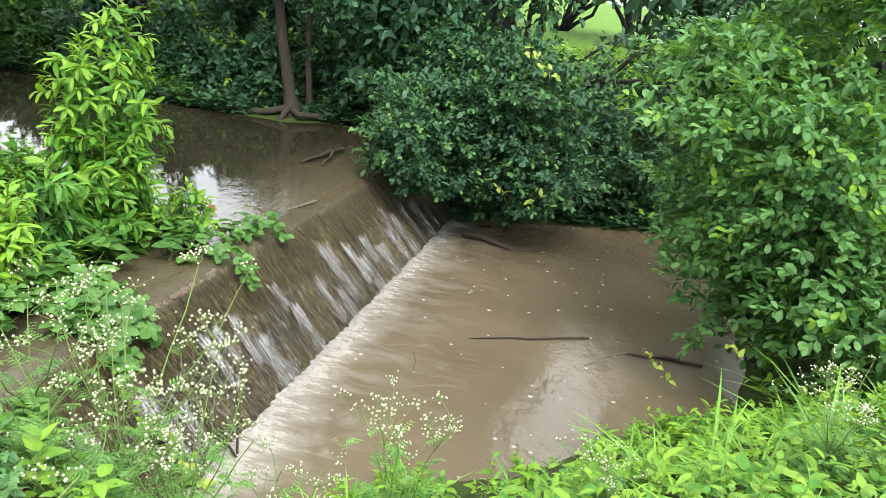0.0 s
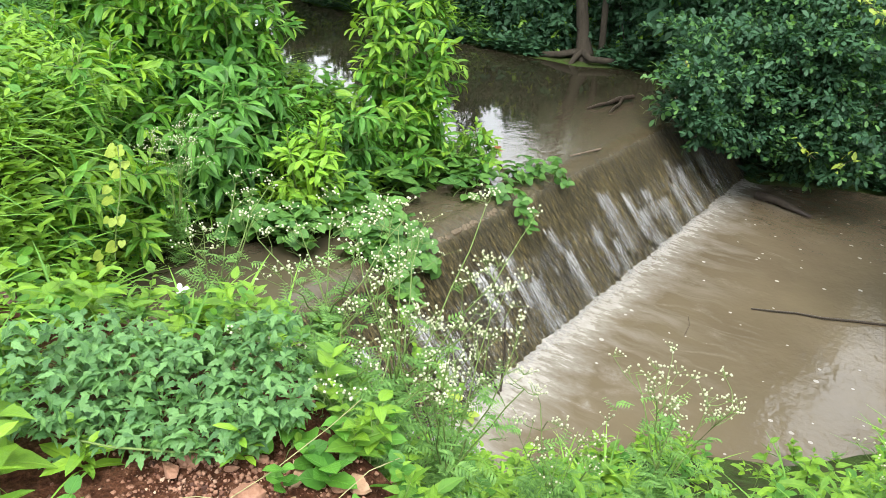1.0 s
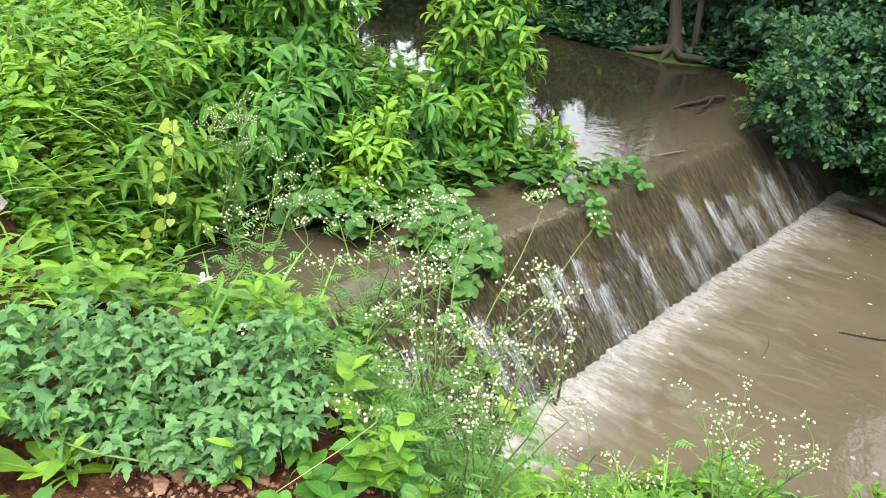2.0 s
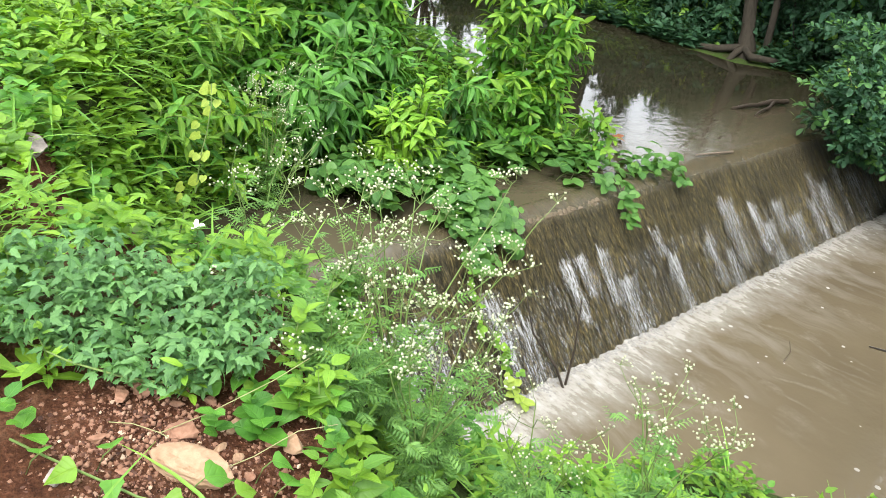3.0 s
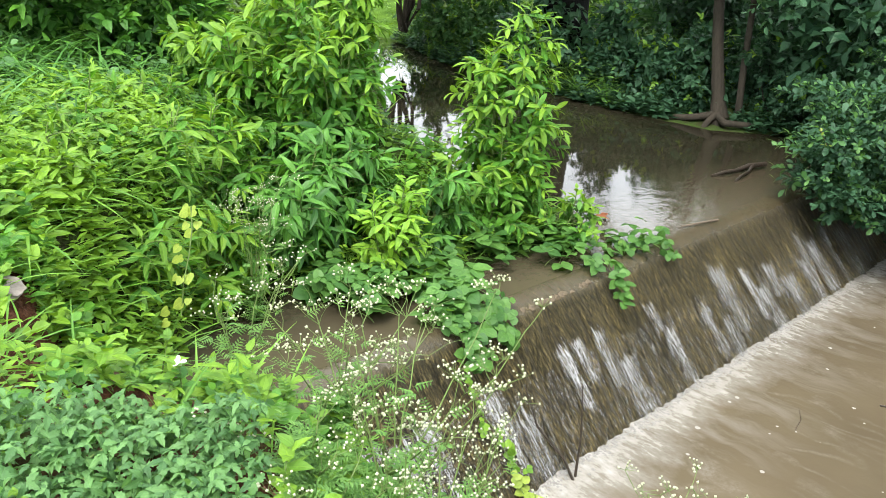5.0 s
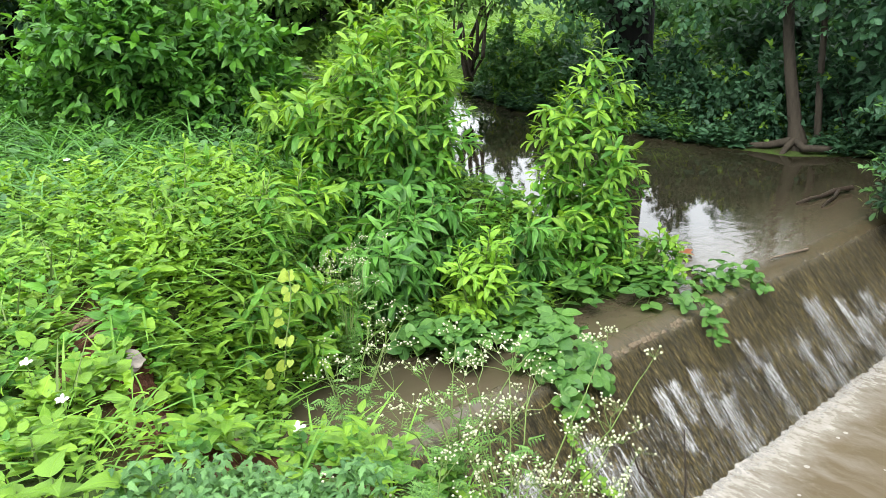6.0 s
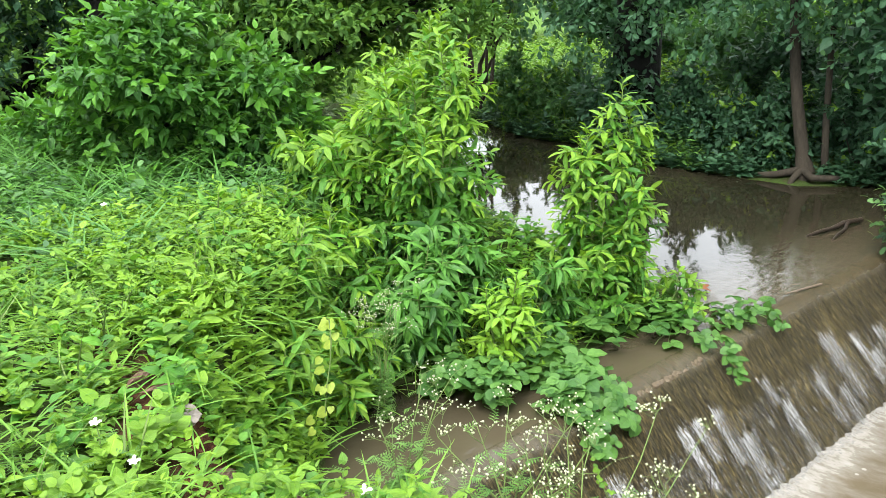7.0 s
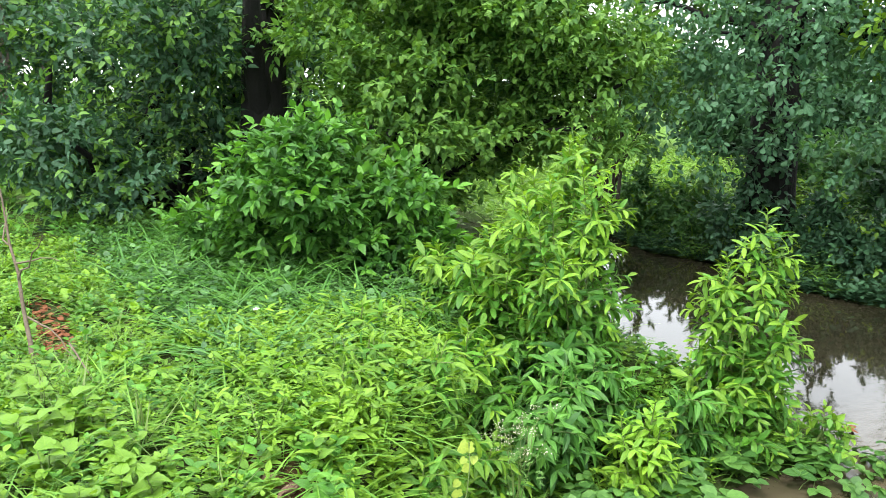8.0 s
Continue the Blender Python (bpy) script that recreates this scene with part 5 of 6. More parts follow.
# ---------------------------------------------------------------- stones on the bare soil
rock("flat tan stone lying on the bare red soil", (0.965, 2.915, 30), (0.088, 0.04, 0.034), ROCK, 1, faces=5, lo=0.62, hi=0.9)
rock("tan brown stone half sunk in the red soil", (0.885, 2.945, 40), (0.045, 0.032, 0.022), REDROCK, 2)
for i, (x, y, s, mat, lab) in enumerate([(0.71, 2.89, 0.032, REDROCK, "reddish stone half sunk in the soil"), (0.71, 2.94, 0.04, REDROCK, "reddish stone half sunk in the soil"), (0.79, 2.81, 0.022, REDROCK, "small reddish stone on the soil"),
                                         (0.92, 3.04, 0.036, ROCK, "pinkish stone at the edge of the weeds"), (0.99, 3.07, 0.03, REDROCK, "pinkish stone at the edge of the weeds"), (1.02, 3.10, 0.036, ROCK, "pinkish stone at the edge of the weeds"),
                                         (0.985, 2.66, 0.085, REDROCK, "broad pinkish brown stone half sunk in the soil"), (0.83, 2.71, 0.03, PALEROCK, "small pale stone on the soil"), (1.07, 3.05, 0.014, REDROCK, "small red pebble on the soil"),
                                         (0.82, 3.03, 0.02, REDROCK, "small reddish stone on the soil"), (0.80, 2.97, 0.018, REDROCK, "small reddish stone on the soil"), (0.95, 2.98, 0.018, ROCK, "small tan pebble on the soil"), (0.99, 3.0, 0.016, ROCK, "small tan pebble on the soil"),
                                         (0.86, 2.84, 0.014, REDROCK, "small red pebble on the soil"), (0.90, 2.81, 0.016, REDROCK, "small red pebble on the soil"), (1.04, 2.99, 0.014, REDROCK, "small red pebble on the soil")]):
    rock(lab, (x, y, 40 * i), (s, s * 0.75, s * 0.6), mat, 10 + i)
r = np.random.default_rng(66)
gu, gv = r.normal(0, 0.16, 3200), r.normal(0, 0.085, 3200)
gx_, gy_ = 0.9 + 0.83 * gu - 0.55 * gv, 2.87 + 0.55 * gu + 0.83 * gv
V, F = scatter(BUD, np.stack([gx_, gy_, ground_z(gx_, gy_)], -1), rand_dir(r, 3200) * (1, 1, 0.3), np.tile(UPV, (3200, 1)) + r.normal(0, 0.4, (3200, 3)), 0.0025 + 0.012 * r.random(3200) ** 5)
V[:, :3] += r.normal(0, 0.0012, (len(V), 3))
stuff("gravel", (V, F), PEBBLE, "loose red gravel and crumbs on the bare soil", "gravel").data.polygons.foreach_set("use_smooth", np.zeros(len(F), bool))

# creeping vine with lobed leaves across the bare soil
vine = thing("creeping_vine", "green creeping vine with lobed leaves running over bare soil", "vine")
Q = np.array([(x, y, float(ground_z(x, y)) + 0.018) for x, y in ((0.70, 2.68), (0.79, 2.72), (0.89, 2.76), (0.99, 2.80), (1.08, 2.87), (1.14, 2.96), (1.20, 3.06))])
part("runner", tube(Q, np.full(7, 0.0028), 6), STEM, vine)
r = np.random.default_rng(70)
for i, (x, y, s) in enumerate([(0.87, 2.74, 0.065), (0.88, 2.80, 0.058), (1.04, 2.90, 0.075), (1.03, 2.83, 0.06), (1.07, 3.02, 0.05), (1.12, 3.02, 0.065), (1.14, 3.07, 0.06), (0.83, 3.05, 0.075), (0.90, 3.10, 0.08), (0.87, 3.08, 0.06), (0.78, 3.06, 0.07), (0.80, 2.70, 0.05), (1.10, 2.93, 0.06), (0.95, 2.77, 0.05), (0.96, 3.16, 0.07)]):
    z = float(ground_z(x, y)) + r.uniform(0.03, 0.06)
    a = r.uniform(0, TAU)
    part("leaf", scatter(LOBE3, np.array([(x, y, z)]), np.array([(math.cos(a), math.sin(a), -0.1)]), np.array([(r.normal(0.2, 0.25), r.normal(-0.3, 0.25), 1.0)]), np.array([s * 0.9])), LUSH if i % 3 else BRIGHT, vine)
    part("stalk", tube([(x, y, z), (x - 0.01, y - 0.012, z - 0.02), (x - 0.015, y - 0.025, z - 0.06)], [0.0015, 0.0017, 0.002], 4), STEM, vine)
for i, q in enumerate((((0.86, 2.90, 0.01), (0.90, 2.98, 0.05), (0.94, 3.10, 0.10), (0.97, 3.16, 0.15)), ((1.0, 2.92, 0.01), (1.04, 3.0, 0.05), (1.06, 3.08, 0.08), (1.08, 3.16, 0.10)), ((0.77, 2.84, 0.01), (0.81, 2.87, 0.014), (0.86, 2.90, 0.012), (0.88, 2.91, 0.01)))):
    stick("twig", "thin pale dry stalk lying over the soil", [(x, y, float(ground_z(x, y)) + z) for x, y, z in q], 0.0012, 0.0009, DRYSTALK, "twig", 5)
rock("pale grey stone on the ridge of dug earth", (-0.76, 3.22, 20), (0.085, 0.06, 0.045), PALEROCK, 30, "stones on the ridge")
for i, (x, y, s) in enumerate([(-0.58, 3.25, 0.13), (-0.44, 3.25, 0.14), (-0.30, 3.26, 0.13), (-0.17, 3.26, 0.12), (-0.05, 3.27, 0.1), (-0.95, 3.22, 0.13), (-1.1, 3.17, 0.13), (-1.25, 3.14, 0.12), (-0.37, 3.20, 0.1), (-0.86, 3.16, 0.09), (-0.22, 3.21, 0.09)]):
    rock("reddish clod of dug earth on the ridge", (x, y, 50 * i), (s * 0.85, s * 0.45, s * 0.34), CLOD, 40 + i, "stones on the ridge", faces=20, lo=0.3, hi=0.6)
r = np.random.default_rng(66)
gx_, gy_ = r.normal(0.88, 0.15, 1400), r.normal(2.88, 0.12, 1400)
stuff("gravel", scatter(BUD, np.stack([gx_, gy_, ground_z(gx_, gy_) + 0.002], -1), rand_dir(r, 1400), rand_dir(r, 1400), 0.003 + 0.013 * r.random(1400) ** 3), REDROCK, "loose red gravel on the bare soil", "gravel")

# ---------------------------------------------------------------- sticks, logs and litter
r = np.random.default_rng(77)
lx, ly = r.normal(-4.25, 0.4, 260), r.normal(2.72, 0.09, 260)
stuff("leaf_litter", scatter(OVATE, np.stack([lx, ly, ground_z(lx, ly) + 0.012], -1), np.stack([r.normal(0, 1, 260), r.normal(0, 1, 260), r.normal(0, 0.2, 260)], -1), np.tile(UPV, (260, 1)) + r.normal(0, 0.3, (260, 3)), r.uniform(0.04, 0.09, 260)), DEADLEAF, "red-brown dead leaves lying on bare earth", "leaf litter")
stick("stick", "long thin dark stick afloat in the muddy pool", [(0.97, 7.69, 0.545), (1.12, 7.76, 0.556), (1.25, 7.86, 0.55), (1.42, 7.92, 0.553), (1.6, 8.05, 0.548), (1.85, 8.2, 0.545)], 0.006, 0.011, WETWOOD)
stick("stick", "thin bent branch rising from the pool", [(1.87, 7.64, 0.56), (1.96, 7.75, 0.585), (2.05, 7.85, 0.595), (2.19, 8.03, 0.58)], 0.004, 0.006, TWIG)
stick("stick", "dark driftwood branch lying in the pool", [(2.15, 8.0, 0.575), (2.3, 8.03, 0.57), (2.45, 8.12, 0.56), (2.75, 8.14, 0.55)], 0.010, 0.018, WETWOOD)
stick("log", "dark wet log lying in the pool under the bush", [(0.34, 10.25, 0.57), (0.55, 10.2, 0.59), (0.75, 10.13, 0.57), (0.9, 10.1, 0.55)], 0.05, 0.025, WETWOOD, "log", 8)
stick("branch", "dark waterlogged forked branch lying in the pond", [(-1.27, 9.46, 1.205), (-1.22, 9.62, 1.235), (-1.2, 9.8, 1.225), (-1.17, 10.0, 1.25), (-1.12, 10.25, 1.24)], 0.012, 0.026, WETWOOD, "branch", 8)
stick("branch", "short dark branch in the pond", [(-1.06, 9.5, 1.2), (-1.08, 9.65, 1.225), (-1.1, 9.85, 1.23), (-1.16, 10.05, 1.25)], 0.009, 0.018, WETWOOD, "branch", 8)
stick("stick", "thin stick caught on the weir's crest", [(-0.68, 7.85, 1.215), (-0.62, 8.05, 1.225), (-0.60, 8.27, 1.21)], 0.006, 0.009, TWIG)
stick("twig", "thin dead twig leaning on the weir's foot", [(0.17, 5.52, 0.50), (0.08, 5.5, 0.64), (-0.06, 5.42, 0.80), (-0.15, 5.4, 1.0)], 0.009, 0.003, WETWOOD, "twig")
stick("twig", "thin dead twig leaning on the weir's foot", [(0.14, 5.54, 0.52), (0.10, 5.60, 0.74), (0.05, 5.62, 1.02)], 0.008, 0.003, WETWOOD, "twig")
stick("twig", "thin twig standing in the pool", [(0.72, 6.95, 0.5), (0.74, 6.96, 0.62), (0.72, 6.93, 0.70)], 0.004, 0.002, TWIG, "twig")
dl = build("dead_leaf", *scatter(OVATE, np.array([(-1.2, 7.45, 1.22), (-1.15, 7.5, 1.22)]), np.array([(1, 0.3, 0.3), (-0.4, 1, 0.3)]), np.array([(0, 0, 1.0), (0, 0, 1.0)]), np.array([0.12, 0.1])), DEADLEAF)
tagged(dl, "curled red-brown dead leaf at the water's edge", "leaf")


def white_flower(x, y, z, seed, label="white five-petalled flower among the weeds"):
    r = np.random.default_rng(seed)
    ob = thing("flower", label, "flower", "white flowers on the bank")
    z0 = float(ground_z(x, y))
    part("stalk", tube([(x, y, z0 - 0.02), (x + 0.01, y, (z0 + z) / 2), (x, y, z)], [0.002, 0.002, 0.0015], 4), STEM, ob)
    for i in range(5):
        a = TAU * i / 5 + r.uniform(-0.1, 0.1)
        part("petal", scatter(OBOVATE, np.array([(x, y, z)]), np.array([(math.cos(a) + 0.3, math.sin(a) - 0.5, 0.55)]), np.array([(0.3, -0.5, 1.0)]), np.array([0.022])), PETAL, ob)
    return ob


for i, (x, y, z) in enumerate([(0.25, 3.30, 2.06), (-0.62, 2.86, 2.08), (-0.36, 2.88, 2.05)]):
    white_flower(x, y, z, 120 + i)
pinkf = white_flower(-2.99, 3.76, 2.2, 130, "small pinkish flower above the meadow")

# strand of yellow leaves on the bank
yv = thing("yellow_creeper", "strand of bright yellow heart-shaped creeper leaves", "creeper")
r = np.random.default_rng(67)
Q = np.array([(-1.1, 4.08, 1.95), (-1.06, 4.06, 1.86), (-1.02, 4.02, 1.76), (-1.0, 3.98, 1.66), (-0.98, 3.95, 1.5)])
part("stem", tube(Q, np.full(5, 0.003), 4), STEM, yv)
for i in range(16):
    p = np.array([np.interp(i / 15, np.linspace(0, 1, 5), Q[:, c]) for c in range(3)]) + r.normal(0, 0.025, 3)
    part("leaf", scatter(HEART, p[None], np.array([(r.normal(0, 0.6), -0.4, -0.5)]), np.array([(0.5, -0.7, 0.7)]), np.array([r.uniform(0.04, 0.065)])), YELLOW, yv)

# dry sapling at the meadow's near edge
sap = thing("sapling", "bare dry sapling with thin grey twigs", "sapling")
r = np.random.default_rng(68)
part("stem", tube(wander(r, (-3.5, 2.52, 1.85), (-3.85, 2.46, 2.95), 8, 0.12), np.linspace(0.016, 0.005, 8), 6), TWIG, sap)
for e, o in (((-3.2, 2.6, 2.75), (-3.68, 2.5, 2.4)), ((-3.0, 2.7, 2.05), (-3.52, 2.52, 2.2)), ((-3.4, 2.7, 2.55), (-3.7, 2.5, 2.5)), ((-2.75, 2.75, 1.9), (-3.1, 2.68, 2.12)), ((-4.1, 2.5, 2.8), (-3.75, 2.48, 2.6))):
    part("twig", tube(wander(r, o, e, 6, 0.25), np.linspace(0.007, 0.002, 6), 5), TWIG, sap)

# ---------------------------------------------------------------- bushes and trees
bushy("bush", "large round-leaved green bush hanging over the pool", "bush",
      [(3.25, 8.1, 2.1, 0.92, 0.9, 1.2), (2.85, 7.75, 2.5, 0.72, 0.7, 0.8), (3.6, 7.3, 1.5, 0.7, 0.65, 0.9), (3.0, 8.3, 1.4, 0.6, 0.7, 0.75), (3.4, 8.5, 3.2, 1.15, 1.1, 1.0), (2.6, 8.9, 1.8, 0.45, 0.5, 0.55), (2.65, 9.2, 2.6, 0.65, 0.65, 0.7)],
      3700, SMALL_OBOVATE, 0.082, BUSH, (3.6, 8.2, 1.2), 71, 9, 0.2, extra=(BRIGHT, 0.14, 0.9), floor=0.6, limb=0.025, flat=0.7, lump=16)
# bush and tree here: deep shade is put into the leaf colour
bushy("bush", "dark green bush drooping over the far end of the weir", "bush",
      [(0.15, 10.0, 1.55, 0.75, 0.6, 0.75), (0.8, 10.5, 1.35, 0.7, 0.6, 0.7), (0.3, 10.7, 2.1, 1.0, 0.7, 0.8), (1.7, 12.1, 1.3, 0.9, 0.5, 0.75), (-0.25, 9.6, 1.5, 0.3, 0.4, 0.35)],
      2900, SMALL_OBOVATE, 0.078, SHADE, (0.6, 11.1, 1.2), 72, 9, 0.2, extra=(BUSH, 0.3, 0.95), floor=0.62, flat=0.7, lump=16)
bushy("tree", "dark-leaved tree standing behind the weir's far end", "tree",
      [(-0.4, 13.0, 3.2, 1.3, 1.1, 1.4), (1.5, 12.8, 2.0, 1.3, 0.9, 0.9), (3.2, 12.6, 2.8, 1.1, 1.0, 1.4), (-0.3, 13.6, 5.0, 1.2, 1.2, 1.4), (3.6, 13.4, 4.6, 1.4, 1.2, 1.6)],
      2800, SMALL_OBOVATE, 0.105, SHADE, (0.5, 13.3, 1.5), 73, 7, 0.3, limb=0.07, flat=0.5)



def yellow_sprig(at, seed, n=3):
    """A few pale yellow leaves at the tip of a twig."""
    r = np.random.default_rng(seed)
    ob = thing("yellow_sprig", "pale yellow-green sprig of young leaves on a bush", "leaves", "yellow sprigs on the bushes")
    d = unit(r.normal(0, 1, 3) * (1, 0.4, 0.5))
    Q = np.stack([np.array(at) - d * 0.1 + (0, 0.25, -0.05), np.array(at) - d * 0.1, np.array(at) + d * 0.06 * n + (0, 0, -0.03)])
    part("twig", tube(Q, [0.004, 0.003, 0.002], 4), TWIG, ob)
    for j in range(4 * n):
        p = Q[1] + (Q[2] - Q[1]) * (j + 0.5) / (4 * n) + r.normal(0, 0.022, 3)
        y = d * 0.5 + np.array([0, -0.3, r.normal(0, 0.5)]) + r.normal(0, 0.6, 3)
        part("leaf", scatter(OVATE, p[None], y[None], np.array([(r.normal(0, 0.5), -0.5, 1.0)]), np.array([r.uniform(0.045, 0.085)])), YELLOW, ob)
    return ob


for i, at in enumerate([(-0.33, 9.35, 1.8), (0.85, 9.6, 2.58), (2.35, 7.55, 0.75), (0.75, 9.75, 1.25), (1.05, 9.8, 1.2), (2.75, 7.05, 1.2)]):
    yellow_sprig(at, 200 + i, (2, 5, 2, 2, 2, 1)[i])

rng = np.random.default_rng(81)
trunk = thing("tree", "slim grey-brown tree with spreading roots at the pond's far shore", "tree")
part("trunk", tube([(-2.33, 11.67, 1.05), (-2.36, 11.68, 1.28), (-2.42, 11.68, 1.5), (-2.56, 11.68, 2.12), (-2.63, 11.68, 2.5), (-2.75, 11.7, 3.4), (-3.0, 11.8, 5.6)], [0.17, 0.12, 0.08, 0.066, 0.063, 0.06, 0.04], 10), BARK, trunk)
for q in ([(-2.4, 11.62, 1.33), (-2.6, 11.45, 1.27), (-2.8, 11.4, 1.24), (-2.95, 11.38, 1.14)], [(-2.34, 11.6, 1.33), (-2.2, 11.5, 1.28), (-1.95, 11.75, 1.27), (-1.75, 12.2, 1.2)],
          [(-2.37, 11.62, 1.34), (-2.39, 11.5, 1.28), (-2.4, 11.35, 1.17)]):
    part("root", tube(q, np.linspace(0.05, 0.03, len(q)), 7), BARK, trunk)
part("second_stem", tube([(-2.2, 11.85, 1.2), (-2.28, 11.88, 1.9), (-2.36, 11.95, 2.7), (-2.4, 12.0, 3.6)], [0.045, 0.04, 0.035, 0.03], 7), BARK, trunk)
# the masses above five metres are unseen, added to shade the far bank
P, u, pick = crown_points(rng, [(-1.5, 12.0, 3.0, 0.6, 0.6, 0.5), (-0.9, 11.9, 2.4, 0.6, 0.6, 0.8), (-2.2, 12.6, 6.3, 2.2, 1.6, 0.6), (-0.7, 12.6, 6.2, 1.6, 1.6, 0.7), (-0.8, 11.8, 4.1, 0.9, 0.8, 0.5), (0.3, 11.6, 5.6, 1.6, 1.3, 0.5), (-1.2, 10.6, 5.8, 1.4, 1.0, 0.4)], 4000, 0.3)
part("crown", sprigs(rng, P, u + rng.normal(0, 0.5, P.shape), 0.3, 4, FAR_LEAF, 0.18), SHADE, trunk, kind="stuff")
# a few sprigs coloured bright, the light put into their leaf colour
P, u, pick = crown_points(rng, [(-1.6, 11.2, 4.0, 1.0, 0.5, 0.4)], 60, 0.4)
part("paler_leaves", sprigs(rng, P, u + rng.normal(0, 0.5, P.shape), 0.28, 7, OBOVATE, 0.15), BRIGHT, trunk, "bright green leaves coloured as if lit", kind="stuff")

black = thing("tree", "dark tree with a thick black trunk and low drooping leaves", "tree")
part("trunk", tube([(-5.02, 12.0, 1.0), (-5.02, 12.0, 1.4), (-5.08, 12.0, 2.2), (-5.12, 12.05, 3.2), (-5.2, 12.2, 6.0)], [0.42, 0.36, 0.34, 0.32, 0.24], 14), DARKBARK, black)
# the two highest masses are out of view, added to cast shade below
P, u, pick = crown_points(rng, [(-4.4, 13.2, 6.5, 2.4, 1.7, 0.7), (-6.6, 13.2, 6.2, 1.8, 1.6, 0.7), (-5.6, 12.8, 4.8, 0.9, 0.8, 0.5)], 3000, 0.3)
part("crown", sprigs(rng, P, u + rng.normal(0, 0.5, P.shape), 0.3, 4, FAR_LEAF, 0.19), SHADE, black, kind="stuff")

curtain = []
for i in range(15):
    az, d = radians(8 + 2.6 * i), 9.5 + 0.115 * i + 0.25 * math.sin(i * 2.3)
    z = 3.45 + 0.22 * math.sin(i * 1.9) + 0.012 * i
    curtain.append((1.85 - d * math.sin(az), 2.2 + d * math.cos(az), z, 0.42, 0.34, 0.75 + 0.16 * math.sin(i * 2.9)))
    curtain.append((1.85 - d * math.sin(az) - 0.1, 2.3 + d * math.cos(az), z + 0.95, 0.5, 0.4, 0.5))
P, u, pick = crown_points(rng, curtain, 1550, 0.15)
part("drooping_foliage", sprigs(rng, P, u * 0.6 + rng.normal(0, 0.5, P.shape) - np.array([0, 0, 0.6]), 0.24, 8, OBOVATE, 0.095, tilt=0.6), CANOPY, black, "drooping dark leaves", kind="stuff")
# some curtain leaves in a paler colour that paints light on them
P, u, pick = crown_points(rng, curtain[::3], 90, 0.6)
part("lit_leaves", sprigs(rng, P, u + rng.normal(0, 0.5, P.shape), 0.2, 6, OBOVATE, 0.085), DUSKY, black, "paler leaves coloured as if catching the light", kind="stuff")
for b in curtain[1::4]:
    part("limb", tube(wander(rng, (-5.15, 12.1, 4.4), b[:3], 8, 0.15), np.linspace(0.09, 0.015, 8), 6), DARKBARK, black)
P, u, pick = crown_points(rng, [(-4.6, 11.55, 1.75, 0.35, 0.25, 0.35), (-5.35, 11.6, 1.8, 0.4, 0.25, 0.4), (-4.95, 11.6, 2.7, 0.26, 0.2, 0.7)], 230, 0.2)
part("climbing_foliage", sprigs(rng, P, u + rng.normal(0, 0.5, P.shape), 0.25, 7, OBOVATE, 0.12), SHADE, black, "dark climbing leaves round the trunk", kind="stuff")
# bright leaf colour stands in for light on these sprigs
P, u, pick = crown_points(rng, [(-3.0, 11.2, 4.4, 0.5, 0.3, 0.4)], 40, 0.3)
part("paler_leaves", sprigs(rng, P, u + rng.normal(0, 0.5, P.shape), 0.25, 7, OBOVATE, 0.13), BRIGHT, black, "bright yellow-green leaves coloured as if lit", kind="stuff")

# dark thicket behind the shore; deep shade is put into its leaf colour
for i, (x, y, z, w, h) in enumerate([(-5.4, 14.6, 2.1, 1.1, 1.0), (-6.9, 14.9, 2.0, 0.9, 0.9), (-3.9, 14.2, 2.0, 1.0, 0.9), (-2.5, 13.9, 2.0, 1.0, 0.85), (-6.1, 15.6, 2.5, 1.0, 0.9), (-4.6, 15.6, 2.5, 1.1, 0.9), (-3.0, 15.2, 2.4, 1.1, 0.9)]):
    bushy("bush", "dense dark-leaved thicket behind the pond's far shore", "bush", [(x, y, z, w, 0.6, h), (x + 0.5, y - 0.3, z - 0.4, w * 0.8, 0.5, h * 0.7)], 480, SMALL_OBOVATE, 0.145, DUSKY if i in (0, 1, 4, 5) else SHADE, (x, y, 1.4), 170 + i, 7, 0.25, group="thicket behind the far shore", limbs=5, limb=0.02, wood=DARKBARK)

bushy("tree", "broad tree with yellowish-green leaves and a dark thick trunk", "tree",
      [(-6.2, 7.6, 3.9, 1.5, 1.3, 1.2), (-7.2, 6.9, 4.4, 1.6, 1.4, 1.2), (-5.8, 8.3, 3.2, 0.75, 0.7, 0.8), (-6.4, 7.0, 2.9, 1.2, 1.1, 0.8), (-6.9, 7.8, 5.4, 1.8, 1.5, 1.0), (-5.2, 8.6, 4.1, 0.9, 0.8, 0.8), (-5.0, 8.3, 3.1, 0.5, 0.5, 0.5)],
      5600, SMALL_OVATE, 0.11, CROWN, (-7.8, 6.6, 1.7), 91, 8, 0.3, DARKBARK, 0.5, 0.14, flat=0.6)
bushy("tree", "shady tree with dense dark foliage at the meadow's edge", "tree",
      [(-9.0, 4.5, 4.3, 1.9, 1.6, 1.3), (-10.5, 3.6, 3.6, 1.6, 1.6, 1.6), (-9.5, 6.0, 3.3, 1.5, 1.5, 1.5), (-8.6, 3.6, 2.6, 1.2, 1.0, 0.7)],
      3200, SMALL_OVATE, 0.11, SHADE, (-9.8, 4.8, 1.8), 92, 8, 0.32, DARKBARK, 0.4, 0.16, extra=(CROWN, 0.6, 1.0))
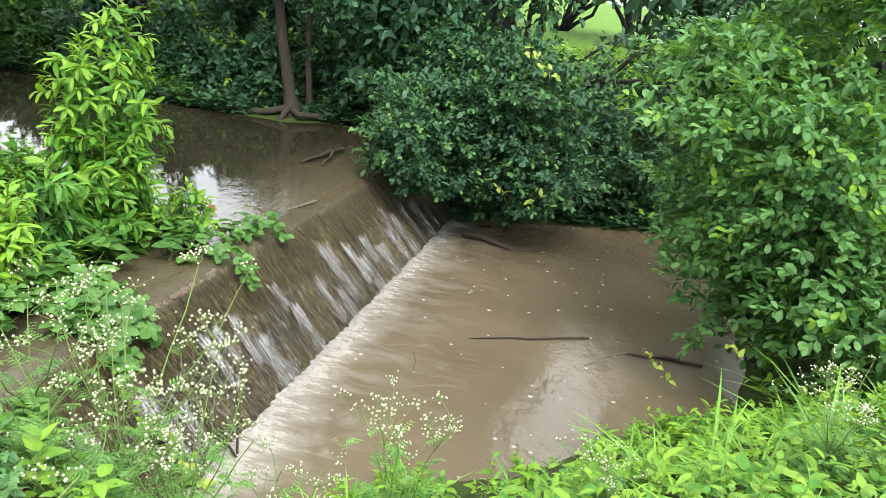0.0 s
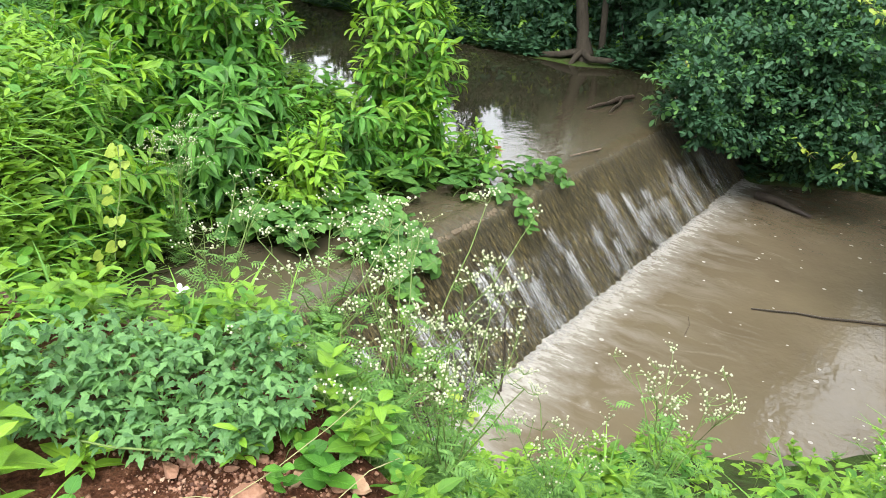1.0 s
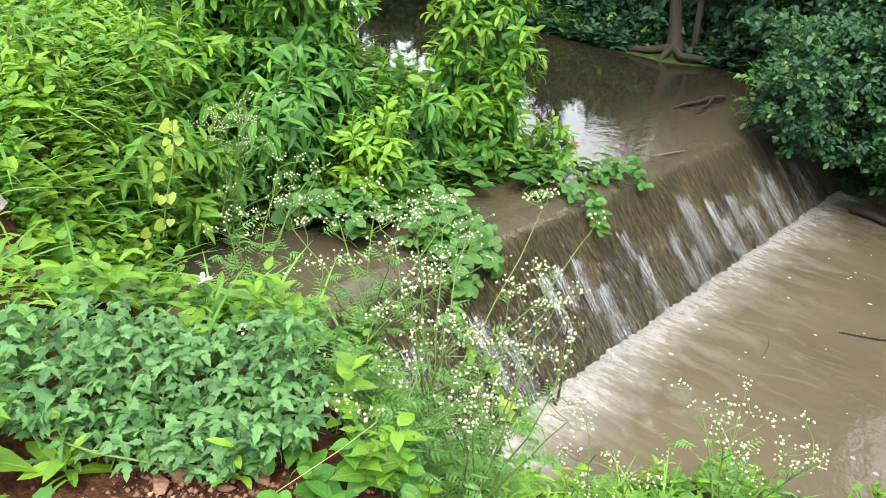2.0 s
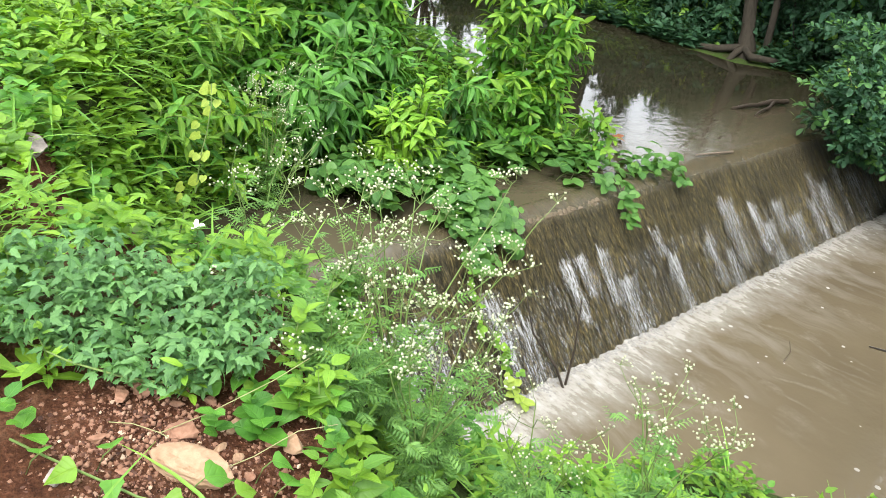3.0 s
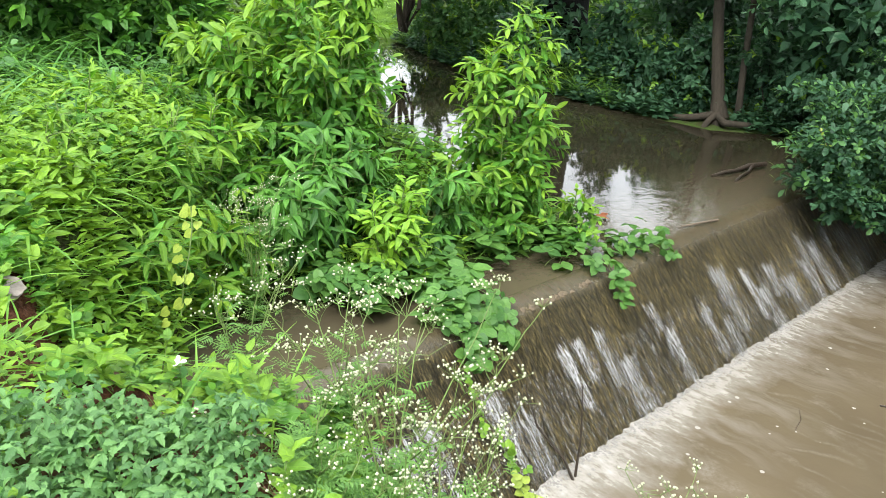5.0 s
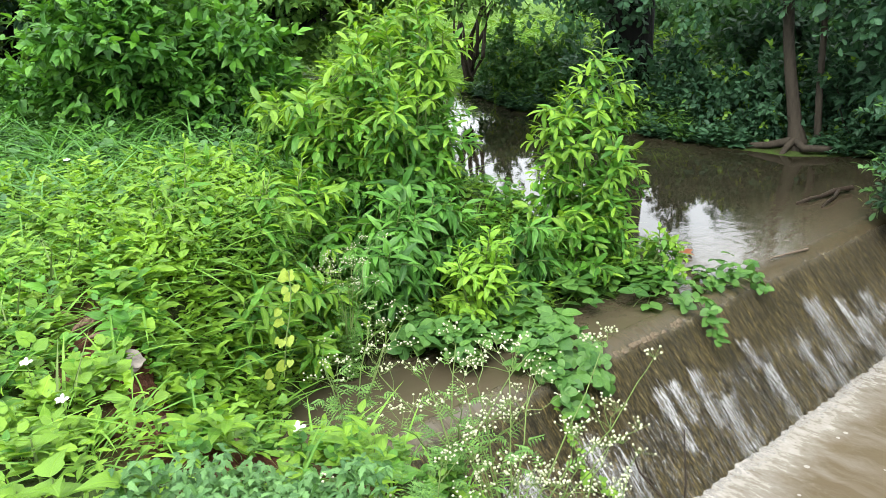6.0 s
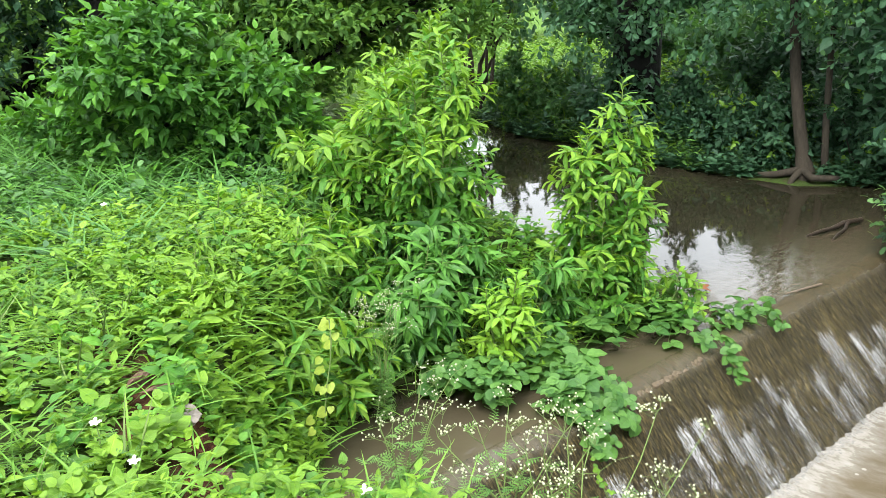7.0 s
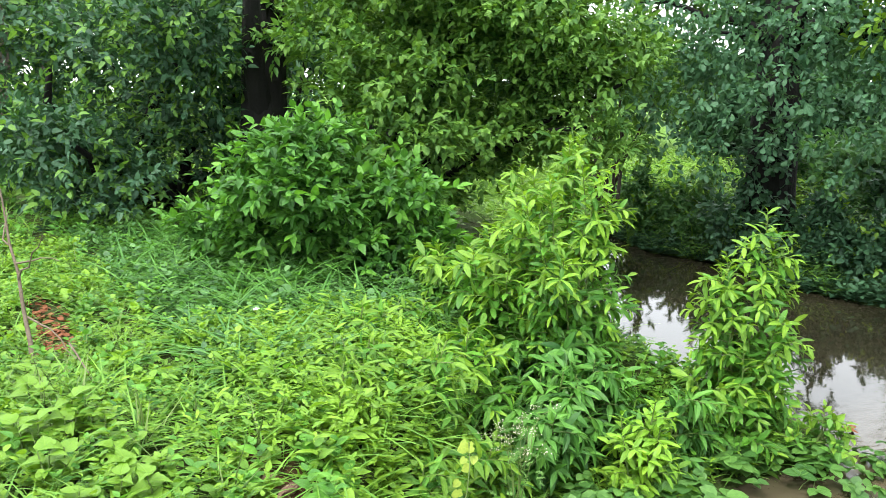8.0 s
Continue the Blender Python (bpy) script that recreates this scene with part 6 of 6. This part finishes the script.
bushy("bush", "rounded bush with broad fresh green leaves above the grass", "bush",
      [(-4.7, 4.75, 2.55, 0.6, 0.5, 0.5), (-5.3, 4.5, 2.3, 0.6, 0.5, 0.5), (-4.6, 5.5, 2.35, 0.65, 0.55, 0.55), (-5.0, 5.0, 2.95, 0.55, 0.5, 0.4)],
      1300, OVATE, 0.105, DEEP, (-5.1, 5.0, 1.8), 93, 8, 0.2, extra=(LUSH, 0.4, 1.0), flat=0.6, lump=9)


bushy("tree", "thin sparse-leaved green sapling beside the pond", "tree",
      [(-7.0, 11.6, 4.2, 0.9, 0.7, 1.0), (-6.6, 11.9, 5.2, 1.1, 0.8, 0.8), (-7.4, 11.5, 5.6, 1.0, 0.8, 0.7), (-7.3, 11.3, 3.2, 0.6, 0.5, 0.5)],
      900, SMALL_OVATE, 0.11, CROWN, (-7.6, 11.3, 1.6), 94, 7, 0.3, BARK, 0.3, 0.04)

# trees beyond the field
def far_tree(x, y, height, width, seed, label="distant leafy green tree beyond the field"):
    r = np.random.default_rng(seed)
    z0 = float(ground_z(x, y))
    blobs = [(x + r.normal(0, width * 0.35), y + r.normal(0, width * 0.35), z0 + height * r.uniform(0.35, 0.8), width * r.uniform(0.35, 0.6), width * r.uniform(0.35, 0.6), height * r.uniform(0.18, 0.3)) for _ in range(6)]
    return bushy("tree", label, "tree", blobs, 280, FAR_LEAF, 0.50, SHADE, (x, y, z0 - 0.1), seed, 6, 0.6, DARKBARK, 0.4, 0.14, "trees beyond the field")


i = 0
for az in range(-24, 100, 5):
    i += 1
    gap = 22 < az < 50
    if 37 < az < 48:
        far_tree(1.9 - 75 * math.sin(radians(az)), 2.2 + 75 * math.cos(radians(az)), 4.5, 9.0, 340 + i)
        continue
    d = 30 + 9 * math.sin(i * 2.1) if not gap else 31 + 3 * math.sin(i * 2.1)
    top = 0.155 * d if gap else 0.36 * d
    far_tree(1.9 - d * math.sin(radians(az)), 2.2 + d * math.cos(radians(az)), top * (0.8 + 0.2 * math.sin(i * 3.3)), d * 0.14, 300 + i)

# undergrowth along the far shore; shade and light are put into its leaf colours
for i, (x, y, z, w) in enumerate([(-3.1, 11.9, 1.65, 0.55), (-3.9, 11.8, 1.7, 0.55), (-4.6, 12.3, 1.6, 0.5), (-2.0, 12.3, 1.8, 0.7), (-6.6, 12.3, 1.75, 0.6), (-7.4, 12.1, 1.8, 0.6), (-1.2, 12.2, 1.7, 0.6)]):
    bushy("bush", "low tangled undergrowth on the pond's far shore", "bush", [(x, y, z, w, 0.4, 0.38), (x + 0.3, y + 0.2, z - 0.1, w * 0.8, 0.4, 0.3), (x + 0.2 - 0.3 * (i % 2), y, z + 0.4, 0.16, 0.16, 0.3 + 0.12 * (i % 3)), (x - 0.3, y, z + 0.3, 0.12, 0.12, 0.25)], 460, SMALL_OVATE, 0.11, DUSKY if i in (2, 4, 5) else SHADE, (x, y, 1.3), 150 + i, 7, 0.2, extra=(BRIGHT, 0.12, 0.9), group="bushes on the far shore", limbs=5, limb=0.012)

# dark broad trees across the pond, well behind its shore
bushy("tree", "broad dark-leaved tree well beyond the pond", "tree",
      [(-8.6, 22.5, 3.4, 2.6, 1.6, 1.5), (-10.6, 22.0, 2.9, 2.2, 1.6, 1.3), (-7.0, 23.5, 2.8, 2.0, 1.5, 1.2)],
      2000, FAR_LEAF, 0.24, SHADE, (-8.8, 22.8, 1.5), 95, 7, 0.4, DARKBARK, 0.4, 0.15)
bushy("tree", "broad dark-leaved tree well beyond the pond", "tree",
      [(-12.2, 20.4, 3.0, 1.5, 1.4, 1.4), (-11.6, 20.8, 3.6, 1.3, 1.3, 1.0)],
      1100, FAR_LEAF, 0.24, SHADE, (-12.0, 20.6, 1.5), 96, 7, 0.4, DARKBARK, 0.4, 0.12)

# lime bushes added to paint the light that shows through behind the thicket
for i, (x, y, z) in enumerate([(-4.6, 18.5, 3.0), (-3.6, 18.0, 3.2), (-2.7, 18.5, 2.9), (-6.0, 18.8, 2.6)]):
    bushy("bush", "yellow-green bush far behind the dark thicket, coloured as if sunlit", "bush", [(x, y, z, 0.7, 0.5, 0.7), (x + 0.4, y, z - 0.8, 0.7, 0.5, 0.6)], 260, SMALL_OVATE, 0.2, LIME, (x, y, 1.6), 420 + i, 6, 0.3, group="sunlit bushes far behind", limbs=4, limb=0.02)
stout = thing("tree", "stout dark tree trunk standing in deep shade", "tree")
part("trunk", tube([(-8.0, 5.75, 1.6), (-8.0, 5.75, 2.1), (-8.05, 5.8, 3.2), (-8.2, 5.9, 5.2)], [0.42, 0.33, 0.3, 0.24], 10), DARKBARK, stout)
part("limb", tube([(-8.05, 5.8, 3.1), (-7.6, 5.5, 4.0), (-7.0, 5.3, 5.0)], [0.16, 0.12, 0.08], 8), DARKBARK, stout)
for i, (x, y, w) in enumerate([(-16.5, 3.7, 0.17), (-17.2, 4.6, 0.19)]):
    slim = thing("tree", "slim brown tree trunk at the far edge of the meadow", "tree", "slim trunks by the meadow")
    part("trunk", tube([(x, y, 1.6), (x, y, 2.6), (x + 0.1, y, 4.2), (x + 0.15, y + 0.1, 6.5)], [w * 1.3, w, w * 0.95, w * 0.7], 8), BARK, slim)
